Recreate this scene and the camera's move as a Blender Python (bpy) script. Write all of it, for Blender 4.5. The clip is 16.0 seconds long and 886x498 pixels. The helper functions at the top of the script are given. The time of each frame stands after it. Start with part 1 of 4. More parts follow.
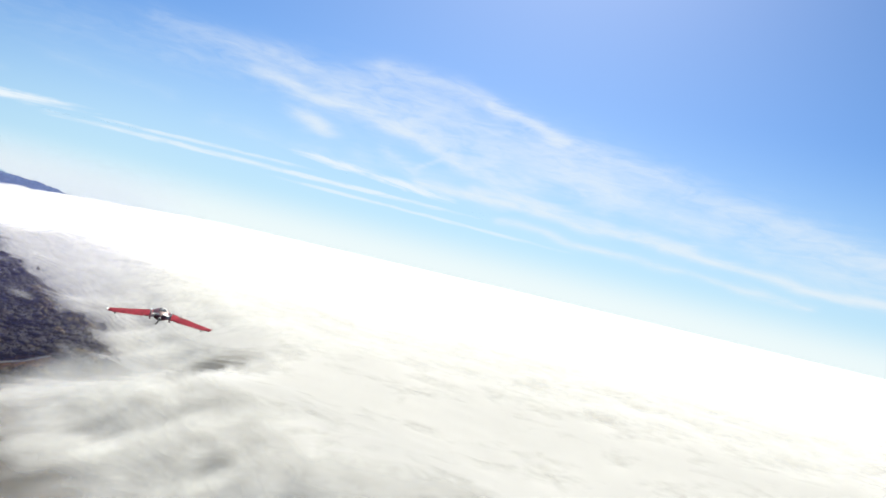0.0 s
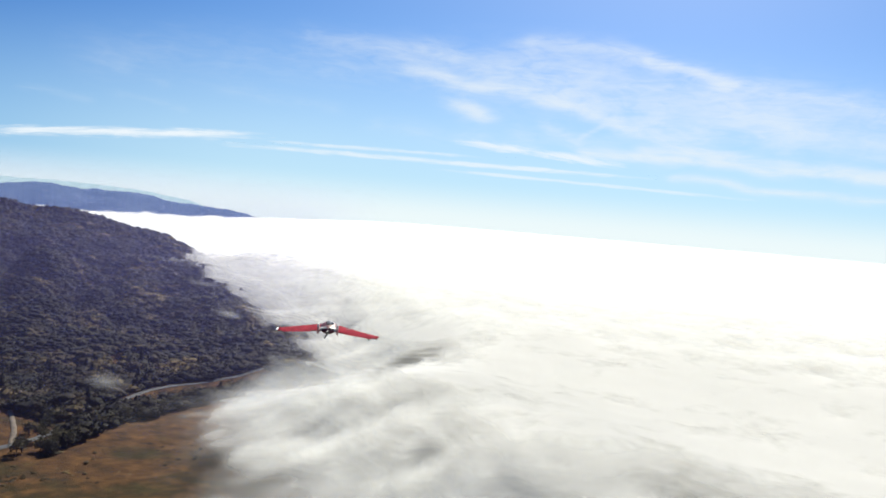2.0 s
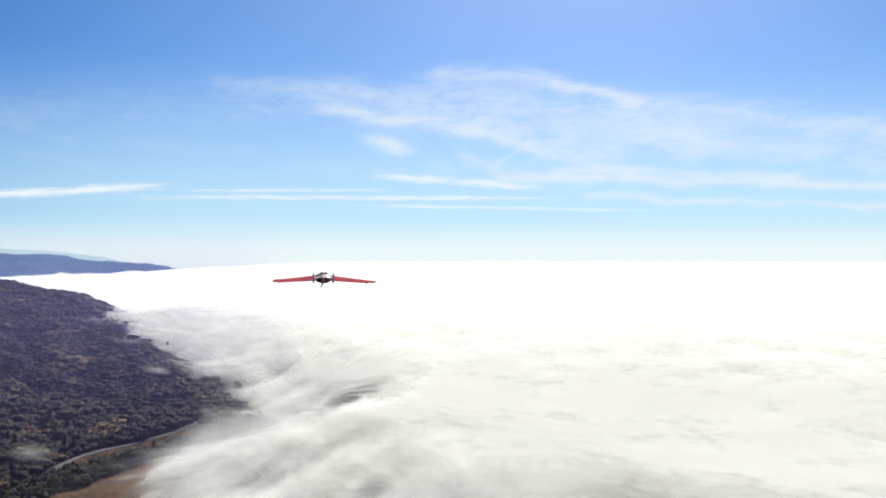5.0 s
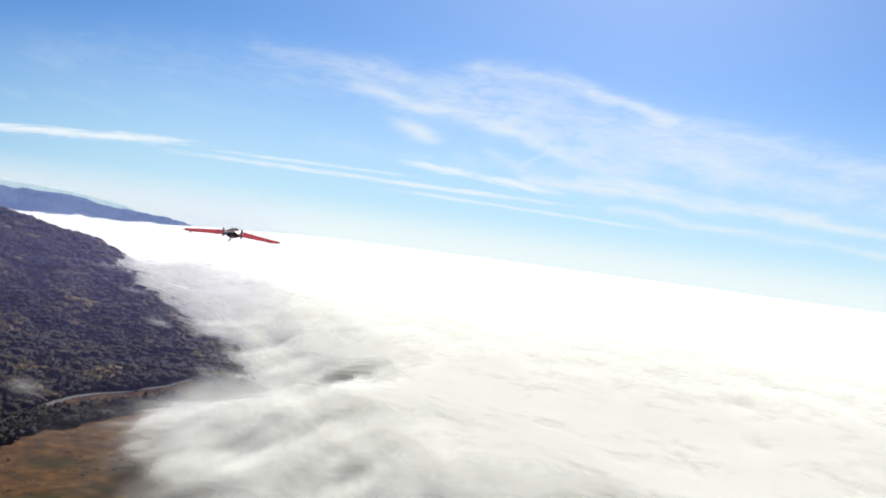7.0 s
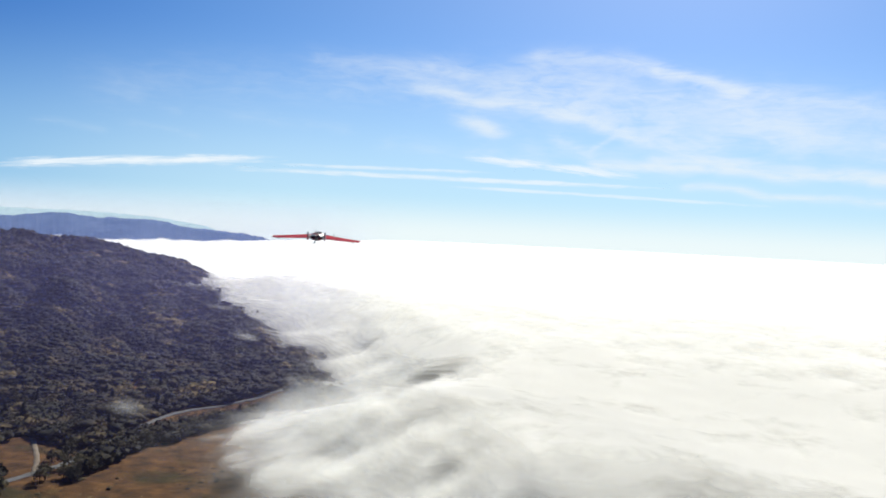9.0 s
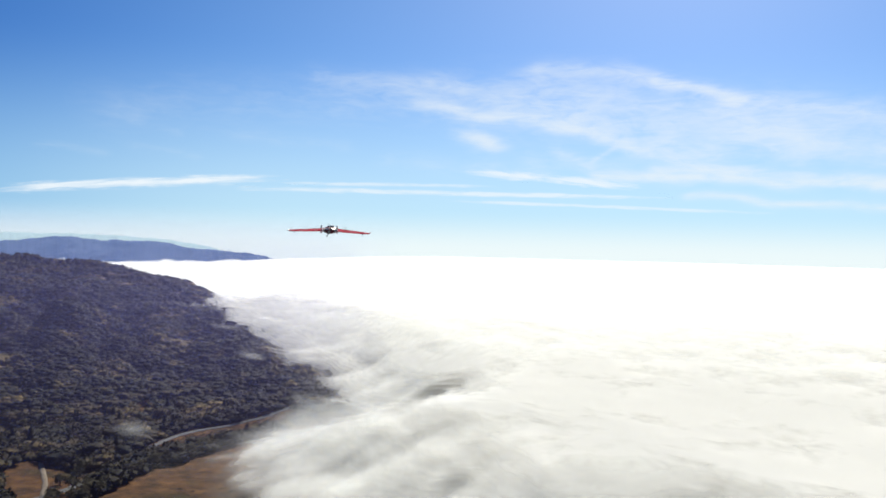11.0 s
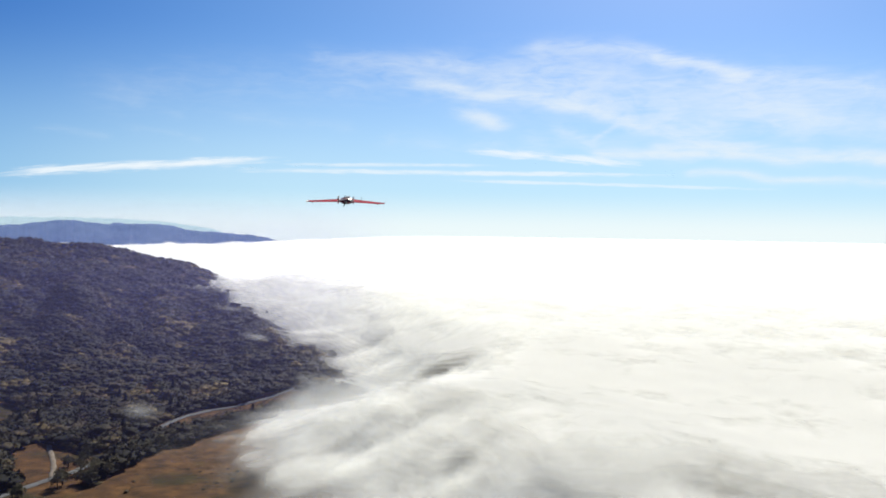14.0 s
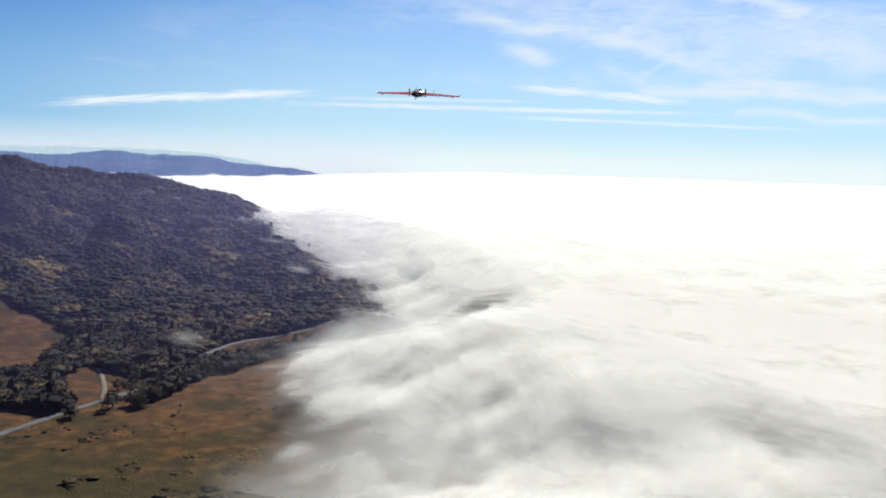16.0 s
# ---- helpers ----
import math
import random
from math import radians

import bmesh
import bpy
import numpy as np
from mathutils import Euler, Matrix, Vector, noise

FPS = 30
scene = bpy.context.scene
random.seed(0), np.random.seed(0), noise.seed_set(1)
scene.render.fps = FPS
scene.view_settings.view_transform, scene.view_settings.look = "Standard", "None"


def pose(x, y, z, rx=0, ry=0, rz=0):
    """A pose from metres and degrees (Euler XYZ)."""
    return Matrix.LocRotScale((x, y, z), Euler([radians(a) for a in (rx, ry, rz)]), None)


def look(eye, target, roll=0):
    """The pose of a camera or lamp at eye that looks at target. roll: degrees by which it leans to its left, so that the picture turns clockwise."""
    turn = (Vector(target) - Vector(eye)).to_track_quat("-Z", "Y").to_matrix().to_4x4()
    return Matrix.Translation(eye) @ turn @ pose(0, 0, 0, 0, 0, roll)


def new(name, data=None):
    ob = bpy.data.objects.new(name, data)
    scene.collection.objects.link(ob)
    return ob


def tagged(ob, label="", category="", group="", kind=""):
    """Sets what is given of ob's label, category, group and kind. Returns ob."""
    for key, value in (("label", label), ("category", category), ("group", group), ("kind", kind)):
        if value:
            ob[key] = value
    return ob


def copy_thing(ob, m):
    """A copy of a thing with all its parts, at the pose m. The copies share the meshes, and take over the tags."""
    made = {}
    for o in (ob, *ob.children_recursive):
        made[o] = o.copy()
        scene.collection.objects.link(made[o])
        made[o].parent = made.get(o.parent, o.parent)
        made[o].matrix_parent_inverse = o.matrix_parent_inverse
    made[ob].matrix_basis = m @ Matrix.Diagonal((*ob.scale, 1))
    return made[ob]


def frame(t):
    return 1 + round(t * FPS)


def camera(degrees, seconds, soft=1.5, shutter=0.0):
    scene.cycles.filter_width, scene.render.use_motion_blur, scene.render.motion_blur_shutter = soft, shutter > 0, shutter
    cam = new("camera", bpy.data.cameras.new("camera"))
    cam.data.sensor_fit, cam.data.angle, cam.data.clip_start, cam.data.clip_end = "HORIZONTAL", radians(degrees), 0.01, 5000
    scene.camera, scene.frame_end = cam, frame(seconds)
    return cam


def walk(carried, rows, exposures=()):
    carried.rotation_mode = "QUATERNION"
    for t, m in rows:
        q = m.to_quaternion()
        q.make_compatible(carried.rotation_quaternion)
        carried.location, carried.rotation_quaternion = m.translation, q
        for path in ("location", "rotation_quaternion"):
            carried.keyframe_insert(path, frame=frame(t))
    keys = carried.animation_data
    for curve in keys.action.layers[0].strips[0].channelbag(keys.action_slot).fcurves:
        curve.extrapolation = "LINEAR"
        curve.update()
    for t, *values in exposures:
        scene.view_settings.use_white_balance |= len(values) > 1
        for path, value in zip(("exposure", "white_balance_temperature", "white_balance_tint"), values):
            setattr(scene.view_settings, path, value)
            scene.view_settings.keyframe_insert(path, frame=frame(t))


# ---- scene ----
cam = camera(55.2, 16.0, soft=1.75)
PATH = [
    (0, pose(1.974, -11.386, 201.538, 90.679, -13.161, -7.316)),
    (0.5, pose(2.419, -11.778, 201.752, 90.116, -6.089, -5.686)),
    (1, pose(2.738, -11.945, 201.797, 89.404, -9.808, -4.883)),
    (1.5, pose(2.662, -11.455, 201.764, 88.471, -10.880, -0.923)),
    (2, pose(2.226, -10.874, 201.635, 87.456, -4.682, 4.528)),
    (2.5, pose(1.781, -10.650, 201.425, 86.353, 2.370, 4.193)),
    (3, pose(1.528, -10.805, 201.130, 85.928, 6.953, 2.047)),
    (3.5, pose(1.460, -10.863, 200.818, 86.622, 2.172, -0.417)),
    (4, pose(1.349, -10.759, 200.559, 87.267, 1.771, -0.407)),
    (4.5, pose(1.339, -10.758, 200.453, 89.916, 1.216, -0.062)),
    (6.8, pose(2.791, -11.688, 200.322, 89.372, -6.879, -0.904)),
    (7, pose(2.961, -11.665, 200.319, 89.262, -7.596, 0.485)),
    (7.5, pose(3.122, -11.701, 200.258, 89.529, -5.983, 2.605)),
    (8, pose(3.183, -11.848, 200.271, 90.167, -4.032, 3.768)),
    (8.5, pose(3.093, -11.800, 200.300, 88.765, -3.564, 4.492)),
    (8.7, pose(3.040, -12.002, 200.276, 88.548, -3.100, 5.112)),
    (11, pose(3.134, -13.324, 199.852, 89.550, -1.381, 5.658)),
    (11.5, pose(3.188, -13.693, 199.731, 90.510, 3.756, 4.295)),
    (12, pose(3.411, -14.380, 199.667, 90.208, 0.551, 2.134)),
    (12.5, pose(3.518, -14.396, 199.639, 90.738, -5.261, 1.602)),
    (13, pose(3.347, -13.890, 199.691, 90.892, -6.027, 5.442)),
    (13.5, pose(3.154, -13.825, 199.710, 89.610, -1.429, 8.134)),
    (14, pose(3.048, -13.971, 199.669, 88.182, -0.763, 5.816)),
    (14.5, pose(2.902, -13.956, 199.575, 85.818, 0.337, 7.024)),
    (15, pose(2.776, -13.858, 199.401, 84.928, -2.528, 7.282)),
    (15.5, pose(2.533, -13.433, 199.216, 84.304, 0.277, 8.053)),
    (16, pose(2.430, -13.196, 199.028, 83.847, -1.721, 8.646)),
]
walk(cam, PATH)
scene.view_settings.exposure = 0.42
scene.cycles.transparent_max_bounces = 56
scene.cycles.max_bounces, scene.cycles.diffuse_bounces, scene.cycles.transmission_bounces = 24, 12, 12     # light goes on from slice to slice in the fog

# ---- world, sun ----
SUN_AZ, SUN_EL = 11.0, 41.0
world = bpy.data.worlds.new("sky")
scene.world = world
world.use_nodes = True
wn = world.node_tree.nodes
sky = wn.new("ShaderNodeTexSky")
sky.sky_type = 'NISHITA'
sky.sun_disc = False
sky.sun_elevation, sky.sun_rotation = radians(SUN_EL), radians(SUN_AZ)
sky.altitude, sky.air_density, sky.dust_density, sky.ozone_density = 200, 1.0, 0.35, 2.0
wn["Background"].inputs["Strength"].default_value = 0.079
wl = world.node_tree.links
coord = wn.new("ShaderNodeTexCoord")
lift = wn.new("ShaderNodeMapping")          # look the sky up a little higher: no brown band on the sea of fog
lift.inputs["Location"].default_value, lift.inputs["Scale"].default_value = (0, 0, 0.14), (1, 1, 0.95)
wl.new(coord.outputs["Generated"], lift.inputs["Vector"])
wl.new(lift.outputs[0], sky.inputs["Vector"])
rich = wn.new("ShaderNodeHueSaturation")
rich.inputs["Saturation"].default_value, rich.inputs["Value"].default_value = 1.16, 0.475
deep = wn.new("ShaderNodeGamma")            # the sky deepens more away from the sun
deep.inputs["Gamma"].default_value = 1.42
wl.new(sky.outputs[0], deep.inputs["Color"])
wl.new(deep.outputs[0], rich.inputs["Color"])
height = wn.new("ShaderNodeSeparateXYZ")
wl.new(coord.outputs["Generated"], height.inputs[0])
air = wn.new("ShaderNodeMapRange")          # moist air whitens the sky towards the horizon
air.interpolation_type = 'SMOOTHSTEP'
air.inputs["From Min"].default_value, air.inputs["From Max"].default_value = -0.02, 0.23
air.inputs["To Min"].default_value, air.inputs["To Max"].default_value = 0.85, 0.04
wl.new(height.outputs[2], air.inputs["Value"])
haze = wn.new("ShaderNodeMix")
haze.data_type = 'RGBA'
haze.inputs[7].default_value = (5.7, 7.9, 8.6, 1)
wl.new(air.outputs[0], haze.inputs[0])
wl.new(rich.outputs[0], haze.inputs[6])
rim = wn.new("ShaderNodeMapRange")          # brightest just above the fog
rim.interpolation_type = 'SMOOTHSTEP'
rim.inputs["From Min"].default_value, rim.inputs["From Max"].default_value = -0.012, 0.040
rim.inputs["To Min"].default_value, rim.inputs["To Max"].default_value = 0.75, 0.0
wl.new(height.outputs[2], rim.inputs["Value"])
pale = wn.new("ShaderNodeMix")
pale.data_type = 'RGBA'
pale.inputs[7].default_value = (8.9, 9.4, 9.2, 1)
wl.new(rim.outputs[0], pale.inputs[0])
away = wn.new("ShaderNodeVectorMath")        # deeper blue away from the sun's side
away.operation = 'DOT_PRODUCT'
away.inputs[1].default_value = (math.sin(radians(SUN_AZ)), math.cos(radians(SUN_AZ)), 0)
wl.new(coord.outputs["Generated"], away.inputs[0])
side = wn.new("ShaderNodeMapRange")
side.interpolation_type = 'SMOOTHSTEP'
side.inputs["From Min"].default_value, side.inputs["From Max"].default_value = 0.62, 0.91
wl.new(away.outputs["Value"], side.inputs["Value"])
tint = wn.new("ShaderNodeMix")
tint.data_type = 'RGBA'
tint.inputs[6].default_value, tint.inputs[7].default_value = (0.55, 0.72, 0.90, 1), (1, 1, 1, 1)
wl.new(side.outputs[0], tint.inputs[0])
deeper = wn.new("ShaderNodeMix")
deeper.data_type, deeper.blend_type = 'RGBA', 'MULTIPLY'
deeper.inputs[0].default_value = 1.0
wl.new(haze.outputs[2], deeper.inputs[6])
wl.new(tint.outputs[2], deeper.inputs[7])
wl.new(deeper.outputs[2], pale.inputs[6])
wl.new(pale.outputs[2], wn["Background"].inputs["Color"])

sun_data = bpy.data.lights.new("sun", "SUN")
sun_data.energy, sun_data.angle, sun_data.color = 5.0, radians(0.6), (1.0, 0.95, 0.81)
sun = new("sun", sun_data)
sa, se = radians(SUN_AZ), radians(SUN_EL)
SUN_DIR = Vector((math.sin(sa) * math.cos(se), math.cos(sa) * math.cos(se), math.sin(se)))
sun.matrix_world = look(SUN_DIR * 900, (0, 0, 0))


# ---- materials ----
class Mat:
    """A node material and short ways to add nodes to it."""

    def __init__(self, name):
        self.m = bpy.data.materials.new(name)
        self.m.use_nodes = True
        self.t = self.m.node_tree
        self.b = self.t.nodes["Principled BSDF"]
        self.out = self.t.nodes["Material Output"]
        self.co = self.t.nodes.new("ShaderNodeTexCoord").outputs["Object"]

    def link(self, a, b):
        self.t.links.new(a, b)

    def node(self, kind, **values):
        n = self.t.nodes.new(kind)
        for k, v in values.items():
            n.inputs[k].default_value = v
        return n

    def noise(self, scale, detail=4.0, rough=0.55, co=None, distort=0.0):
        n = self.node("ShaderNodeTexNoise", Scale=scale, Detail=detail, Roughness=rough, Distortion=distort)
        self.link(co or self.co, n.inputs["Vector"])
        return n.outputs["Fac"]

    def stretched(self, sx, sy, sz, turn=0.0):
        n = self.t.nodes.new("ShaderNodeMapping")
        n.inputs["Scale"].default_value = (sx, sy, sz)
        n.inputs["Rotation"].default_value = (0, 0, turn)
        self.link(self.co, n.inputs["Vector"])
        return n.outputs["Vector"]

    def ramp(self, fac, *stops):
        n = self.t.nodes.new("ShaderNodeValToRGB")
        e = n.color_ramp.elements
        while len(e) < len(stops):
            e.new(0.5)
        for el, (p, c) in zip(e, stops):
            el.position, el.color = p, (*c, 1)
        self.link(fac, n.inputs["Fac"])
        return n.outputs["Color"]

    def math(self, op, a, b=None, clamp=False):
        n = self.t.nodes.new("ShaderNodeMath")
        n.operation, n.use_clamp = op, clamp
        for k, v in ((0, a), (1, b)):
            if v is None:
                continue
            if isinstance(v, (int, float)):
                n.inputs[k].default_value = v
            else:
                self.link(v, n.inputs[k])
        return n.outputs[0]

    def smooth(self, v, a, b):
        n = self.t.nodes.new("ShaderNodeMapRange")
        n.interpolation_type = 'SMOOTHSTEP'
        self.link(v, n.inputs["Value"])
        n.inputs["From Min"].default_value, n.inputs["From Max"].default_value = a, b
        return n.outputs["Result"]

    def mix(self, fac, a, b, kind='MIX'):
        n = self.t.nodes.new("ShaderNodeMix")
        n.data_type, n.blend_type = 'RGBA', kind
        for k, v in ((0, fac), (6, a), (7, b)):
            if isinstance(v, (int, float)):
                n.inputs[k].default_value = v
            elif isinstance(v, tuple):
                n.inputs[k].default_value = (*v, 1)
            else:
                self.link(v, n.inputs[k])
        return n.outputs[2]

    def attribute(self, name):
        n = self.t.nodes.new("ShaderNodeAttribute")
        n.attribute_name = name
        return n.outputs["Fac"]

    def bump(self, height, strength, distance):
        n = self.node("ShaderNodeBump", Strength=strength, Distance=distance)
        self.link(height, n.inputs["Height"])
        self.link(n.outputs[0], self.b.inputs["Normal"])

    def paint(self, colour, rough=0.8, metal=0.0, spec=0.3):
        if isinstance(colour, tuple):
            self.b.inputs["Base Color"].default_value = (*colour, 1)
        else:
            self.link(colour, self.b.inputs["Base Color"])
        if isinstance(rough, (int, float)):
            self.b.inputs["Roughness"].default_value = rough
        else:
            self.link(rough, self.b.inputs["Roughness"])
        self.b.inputs["Metallic"].default_value = metal
        self.b.inputs["Specular IOR Level"].default_value = spec
        return self


def ground_material():
    m = Mat("dry_grass_ground")
    big, mid, fine = m.noise(0.012, 5), m.noise(0.07, 5, 0.65), m.noise(0.9, 3)
    dry = m.ramp(mid, (0.3, (0.034, 0.020, 0.011)), (0.5, (0.095, 0.046, 0.018)), (0.7, (0.185, 0.092, 0.030)))
    green = m.ramp(mid, (0.3, (0.020, 0.020, 0.010)), (0.7, (0.054, 0.047, 0.018)))
    c = m.mix(m.smooth(big, 0.52, 0.66), dry, green)
    place = m.t.nodes.new("ShaderNodeSeparateXYZ")
    m.link(m.co, place.inputs[0])
    olive = m.math('ADD', place.outputs[1], m.math('MULTIPLY', m.math('SUBTRACT', mid, 0.5), 260.0))
    c = m.mix(m.math('MULTIPLY', m.smooth(olive, 545, 455), 0.8), c, green)      # greener rough grazing in the near bottom land
    scrubby = m.noise(0.11, 4, 0.6)
    c = m.mix(m.math('MULTIPLY', m.smooth(scrubby, 0.56, 0.66), 0.65), c, (0.035, 0.026, 0.020))
    c = m.mix(m.smooth(fine, 0.35, 0.75), c, m.mix(0.45, c, (0.05, 0.035, 0.02)))
    tuft = m.noise(0.28, 4, 0.65)
    c = m.mix(m.math('MULTIPLY', m.smooth(tuft, 0.46, 0.62), 0.6), c, m.mix(0.6, c, (0.022, 0.016, 0.012)))
    high = m.t.nodes.new("ShaderNodeSeparateXYZ")
    m.link(m.co, high.inputs[0])
    litter = m.ramp(mid, (0.3, (0.05, 0.043, 0.036)), (0.7, (0.10, 0.082, 0.062)))
    c = m.mix(m.smooth(high.outputs[2], 20, 34), c, litter)
    m.paint(c, 0.95, spec=0.1)
    m.bump(m.math('ADD', mid, fine), 0.6, 1.5)
    return m.m


def forest_material(name, dark, light, warm):
    """Mixed woodland: every tree has its own tone; browner oaks low down and in patches, dark conifers between."""
    m = Mat(name)
    tone, stand, fine = m.attribute("tone"), m.noise(0.011, 4), m.noise(0.5, 3, 0.6)
    v = m.math('ADD', m.math('MULTIPLY', tone, 0.45), m.math('ADD', m.math('MULTIPLY', m.math('SUBTRACT', stand, 0.22), 1.0), m.math('MULTIPLY', fine, 0.2)))
    c = m.ramp(v, (0.38, dark), (0.95, light))
    place = m.t.nodes.new("ShaderNodeSeparateXYZ")
    m.link(m.co, place.inputs[0])
    low = m.math('SUBTRACT', 1.0, m.smooth(m.math('ADD', place.outputs[2], m.math('MULTIPLY', stand, 90.0)), 40, 110))
    patch = m.smooth(m.noise(0.018, 4, 0.6), 0.50, 0.62)
    share = m.math('ADD', m.math('MULTIPLY', low, 0.35), m.math('MULTIPLY', patch, 0.55))
    oak = m.smooth(m.math('ADD', share, m.math('MULTIPLY', m.math('SUBTRACT', tone, 0.5), 0.9)), 0.25, 0.75)
    brown = m.mix(m.smooth(v, 0.4, 0.9), tuple(k * 0.55 for k in warm), warm)
    c = m.mix(oak, c, brown)
    sunny = m.smooth(m.noise(0.026, 3, 0.55, None, 0.6), 0.50, 0.66)
    c = m.mix(m.math('MULTIPLY', sunny, m.math('ADD', m.math('MULTIPLY', tone, 0.85), 0.05)), c, (0.30, 0.215, 0.085))      # paler olive and tan clumps
    deep = m.smooth(m.noise(0.015, 3, 0.5, None, 0.4), 0.56, 0.44)
    c = m.mix(m.math('MULTIPLY', deep, 0.9), c, (0.007, 0.008, 0.007))                                                      # nearly black patches in the canopy, spread by noise
    m.paint(c, 0.8, spec=0.15)
    see_through(m, c)
    return m.m


def see_through(m, c):
    """Leaves let part of the light through from behind, and a spray of leaves takes light from above on all its sides."""
    bent = m.t.nodes.new("ShaderNodeVectorMath")
    bent.inputs[1].default_value = (0, 0, 4.5)
    rough = m.node("ShaderNodeBump", Strength=0.4, Distance=0.6)
    m.link(m.noise(0.6, 4, 0.6), rough.inputs["Height"])
    m.link(rough.outputs[0], bent.inputs[0])
    unit = m.t.nodes.new("ShaderNodeVectorMath")
    unit.operation = 'NORMALIZE'
    m.link(bent.outputs[0], unit.inputs[0])
    m.link(unit.outputs[0], m.b.inputs["Normal"])
    t, mixed = m.node("ShaderNodeBsdfTranslucent"), m.node("ShaderNodeMixShader", Fac=0.2)
    m.link(c, t.inputs["Color"])
    m.link(m.b.outputs[0], mixed.inputs[1]), m.link(t.outputs[0], mixed.inputs[2])
    m.link(mixed.outputs[0], m.out.inputs["Surface"])


def leaf_material(name, dark, light):
    m = Mat(name)
    geo = m.t.nodes.new("ShaderNodeNewGeometry")
    info = m.t.nodes.new("ShaderNodeObjectInfo")
    v = m.math('ADD', m.math('MULTIPLY', geo.outputs["Random Per Island"], 0.6), m.math('MULTIPLY', info.outputs["Random"], 0.4))
    c = m.ramp(v, (0.1, dark), (0.9, light))
    m.paint(c, 0.8, spec=0.2)
    see_through(m, c)
    return m.m


def bark_material():
    m = Mat("bark")
    n = m.noise(3.0, 5, 0.6, m.stretched(3, 3, 0.4))
    m.paint(m.ramp(n, (0.3, (0.03, 0.02, 0.014)), (0.7, (0.12, 0.085, 0.06))), 0.9)
    m.bump(n, 0.7, 0.05)
    return m.m


def gravel_material(name, dark, light):
    m = Mat(name)
    n, f = m.noise(0.15, 4), m.noise(2.5, 3)
    c = m.ramp(m.math('ADD', m.math('MULTIPLY', n, 0.7), m.math('MULTIPLY', f, 0.3)), (0.3, dark), (0.7, light))
    m.paint(c, 0.9, spec=0.2)
    m.bump(f, 0.4, 0.05)
    return m.m


def fog_material(name="fog", torn=1.6, full=0.62, most=0.55, soft=1.3, through_share=0.32):
    """One thin slice of cloud droplets: white, scattering to all sides, see-through where the bank thins out."""
    m = Mat(name)
    dens = m.attribute("fog_depth")
    drawn = m.stretched(1.0, 0.9, 1.1)
    n1 = m.noise(0.019, 2.0, 0.45, drawn, 0.4)
    n2 = m.noise(0.060, 3.0, 0.5, drawn, 0.5)
    n = m.math('ADD', m.math('MULTIPLY', n1, 0.72), m.math('MULTIPLY', n2, 0.28))
    v = m.math('ADD', dens, m.math('MULTIPLY', m.math('SUBTRACT', n, 0.5), torn))
    alpha = m.math('MULTIPLY', m.math('MULTIPLY', m.smooth(v, 0.02, full), m.smooth(dens, 0.0, 0.5)), most)
    alpha = m.math('ADD', alpha, m.math('MULTIPLY', m.smooth(dens, 1.6, 2.4), 1 - most))
    tone = m.ramp(m.noise(0.006, 4), (0.3, (0.905, 0.914, 0.895)), (0.7, (0.945, 0.951, 0.935)))
    geo = m.t.nodes.new("ShaderNodeNewGeometry")
    up, unit = m.t.nodes.new("ShaderNodeVectorMath"), m.t.nodes.new("ShaderNodeVectorMath")
    up.inputs[1].default_value, unit.operation = (0, 0, soft), 'NORMALIZE'       # light scattered inside the bank softens its relief
    m.link(geo.outputs["Normal"], unit.inputs[0]), m.link(unit.outputs[0], up.inputs[0])
    d, t = m.node("ShaderNodeBsdfDiffuse"), m.node("ShaderNodeBsdfTranslucent")
    for lobe in (d, t):
        m.link(tone, lobe.inputs["Color"]), m.link(up.outputs[0], lobe.inputs["Normal"])
    both, cut, clear = m.node("ShaderNodeMixShader"), m.node("ShaderNodeMixShader"), m.node("ShaderNodeBsdfTransparent")
    m.link(m.math('MULTIPLY', m.smooth(dens, 2.4, 1.4), through_share), both.inputs[0])        # a deep bank sends back what thin mist lets through
    m.link(d.outputs[0], both.inputs[1]), m.link(t.outputs[0], both.inputs[2])
    m.link(alpha, cut.inputs[0]), m.link(clear.outputs[0], cut.inputs[1]), m.link(both.outputs[0], cut.inputs[2])
    m.link(cut.outputs[0], m.out.inputs["Surface"])
    return m.m


def air_material():
    """Moist valley air: a very thin bluish scattering sheet, thinning out with height."""
    m = Mat("valley_air")
    place = m.t.nodes.new("ShaderNodeSeparateXYZ")
    m.link(m.co, place.inputs[0])
    off_fog = m.smooth(m.math('ADD', place.outputs[0], m.math('MULTIPLY', place.outputs[1], 0.16)), 30, -120)      # haze masked off towards the fog, so its white isn't tinted
    alpha = m.math('MULTIPLY', m.math('MULTIPLY', m.smooth(place.outputs[2], 250, 150), m.math('MULTIPLY', off_fog, m.math('ADD', m.math('MULTIPLY', m.smooth(place.outputs[1], 600, 1250), 0.75), 0.5))), 0.0185)
    d, t = m.node("ShaderNodeBsdfDiffuse"), m.node("ShaderNodeBsdfTranslucent")
    for lobe in (d, t):
        lobe.inputs["Color"].default_value = (0.385, 0.372, 0.79, 1)
    both, cut, clear = m.node("ShaderNodeMixShader", Fac=0.5), m.node("ShaderNodeMixShader"), m.node("ShaderNodeBsdfTransparent")
    m.link(d.outputs[0], both.inputs[1]), m.link(t.outputs[0], both.inputs[2])
    m.link(alpha, cut.inputs[0]), m.link(clear.outputs[0], cut.inputs[1]), m.link(both.outputs[0], cut.inputs[2])
    m.link(cut.outputs[0], m.out.inputs["Surface"])
    return m.m


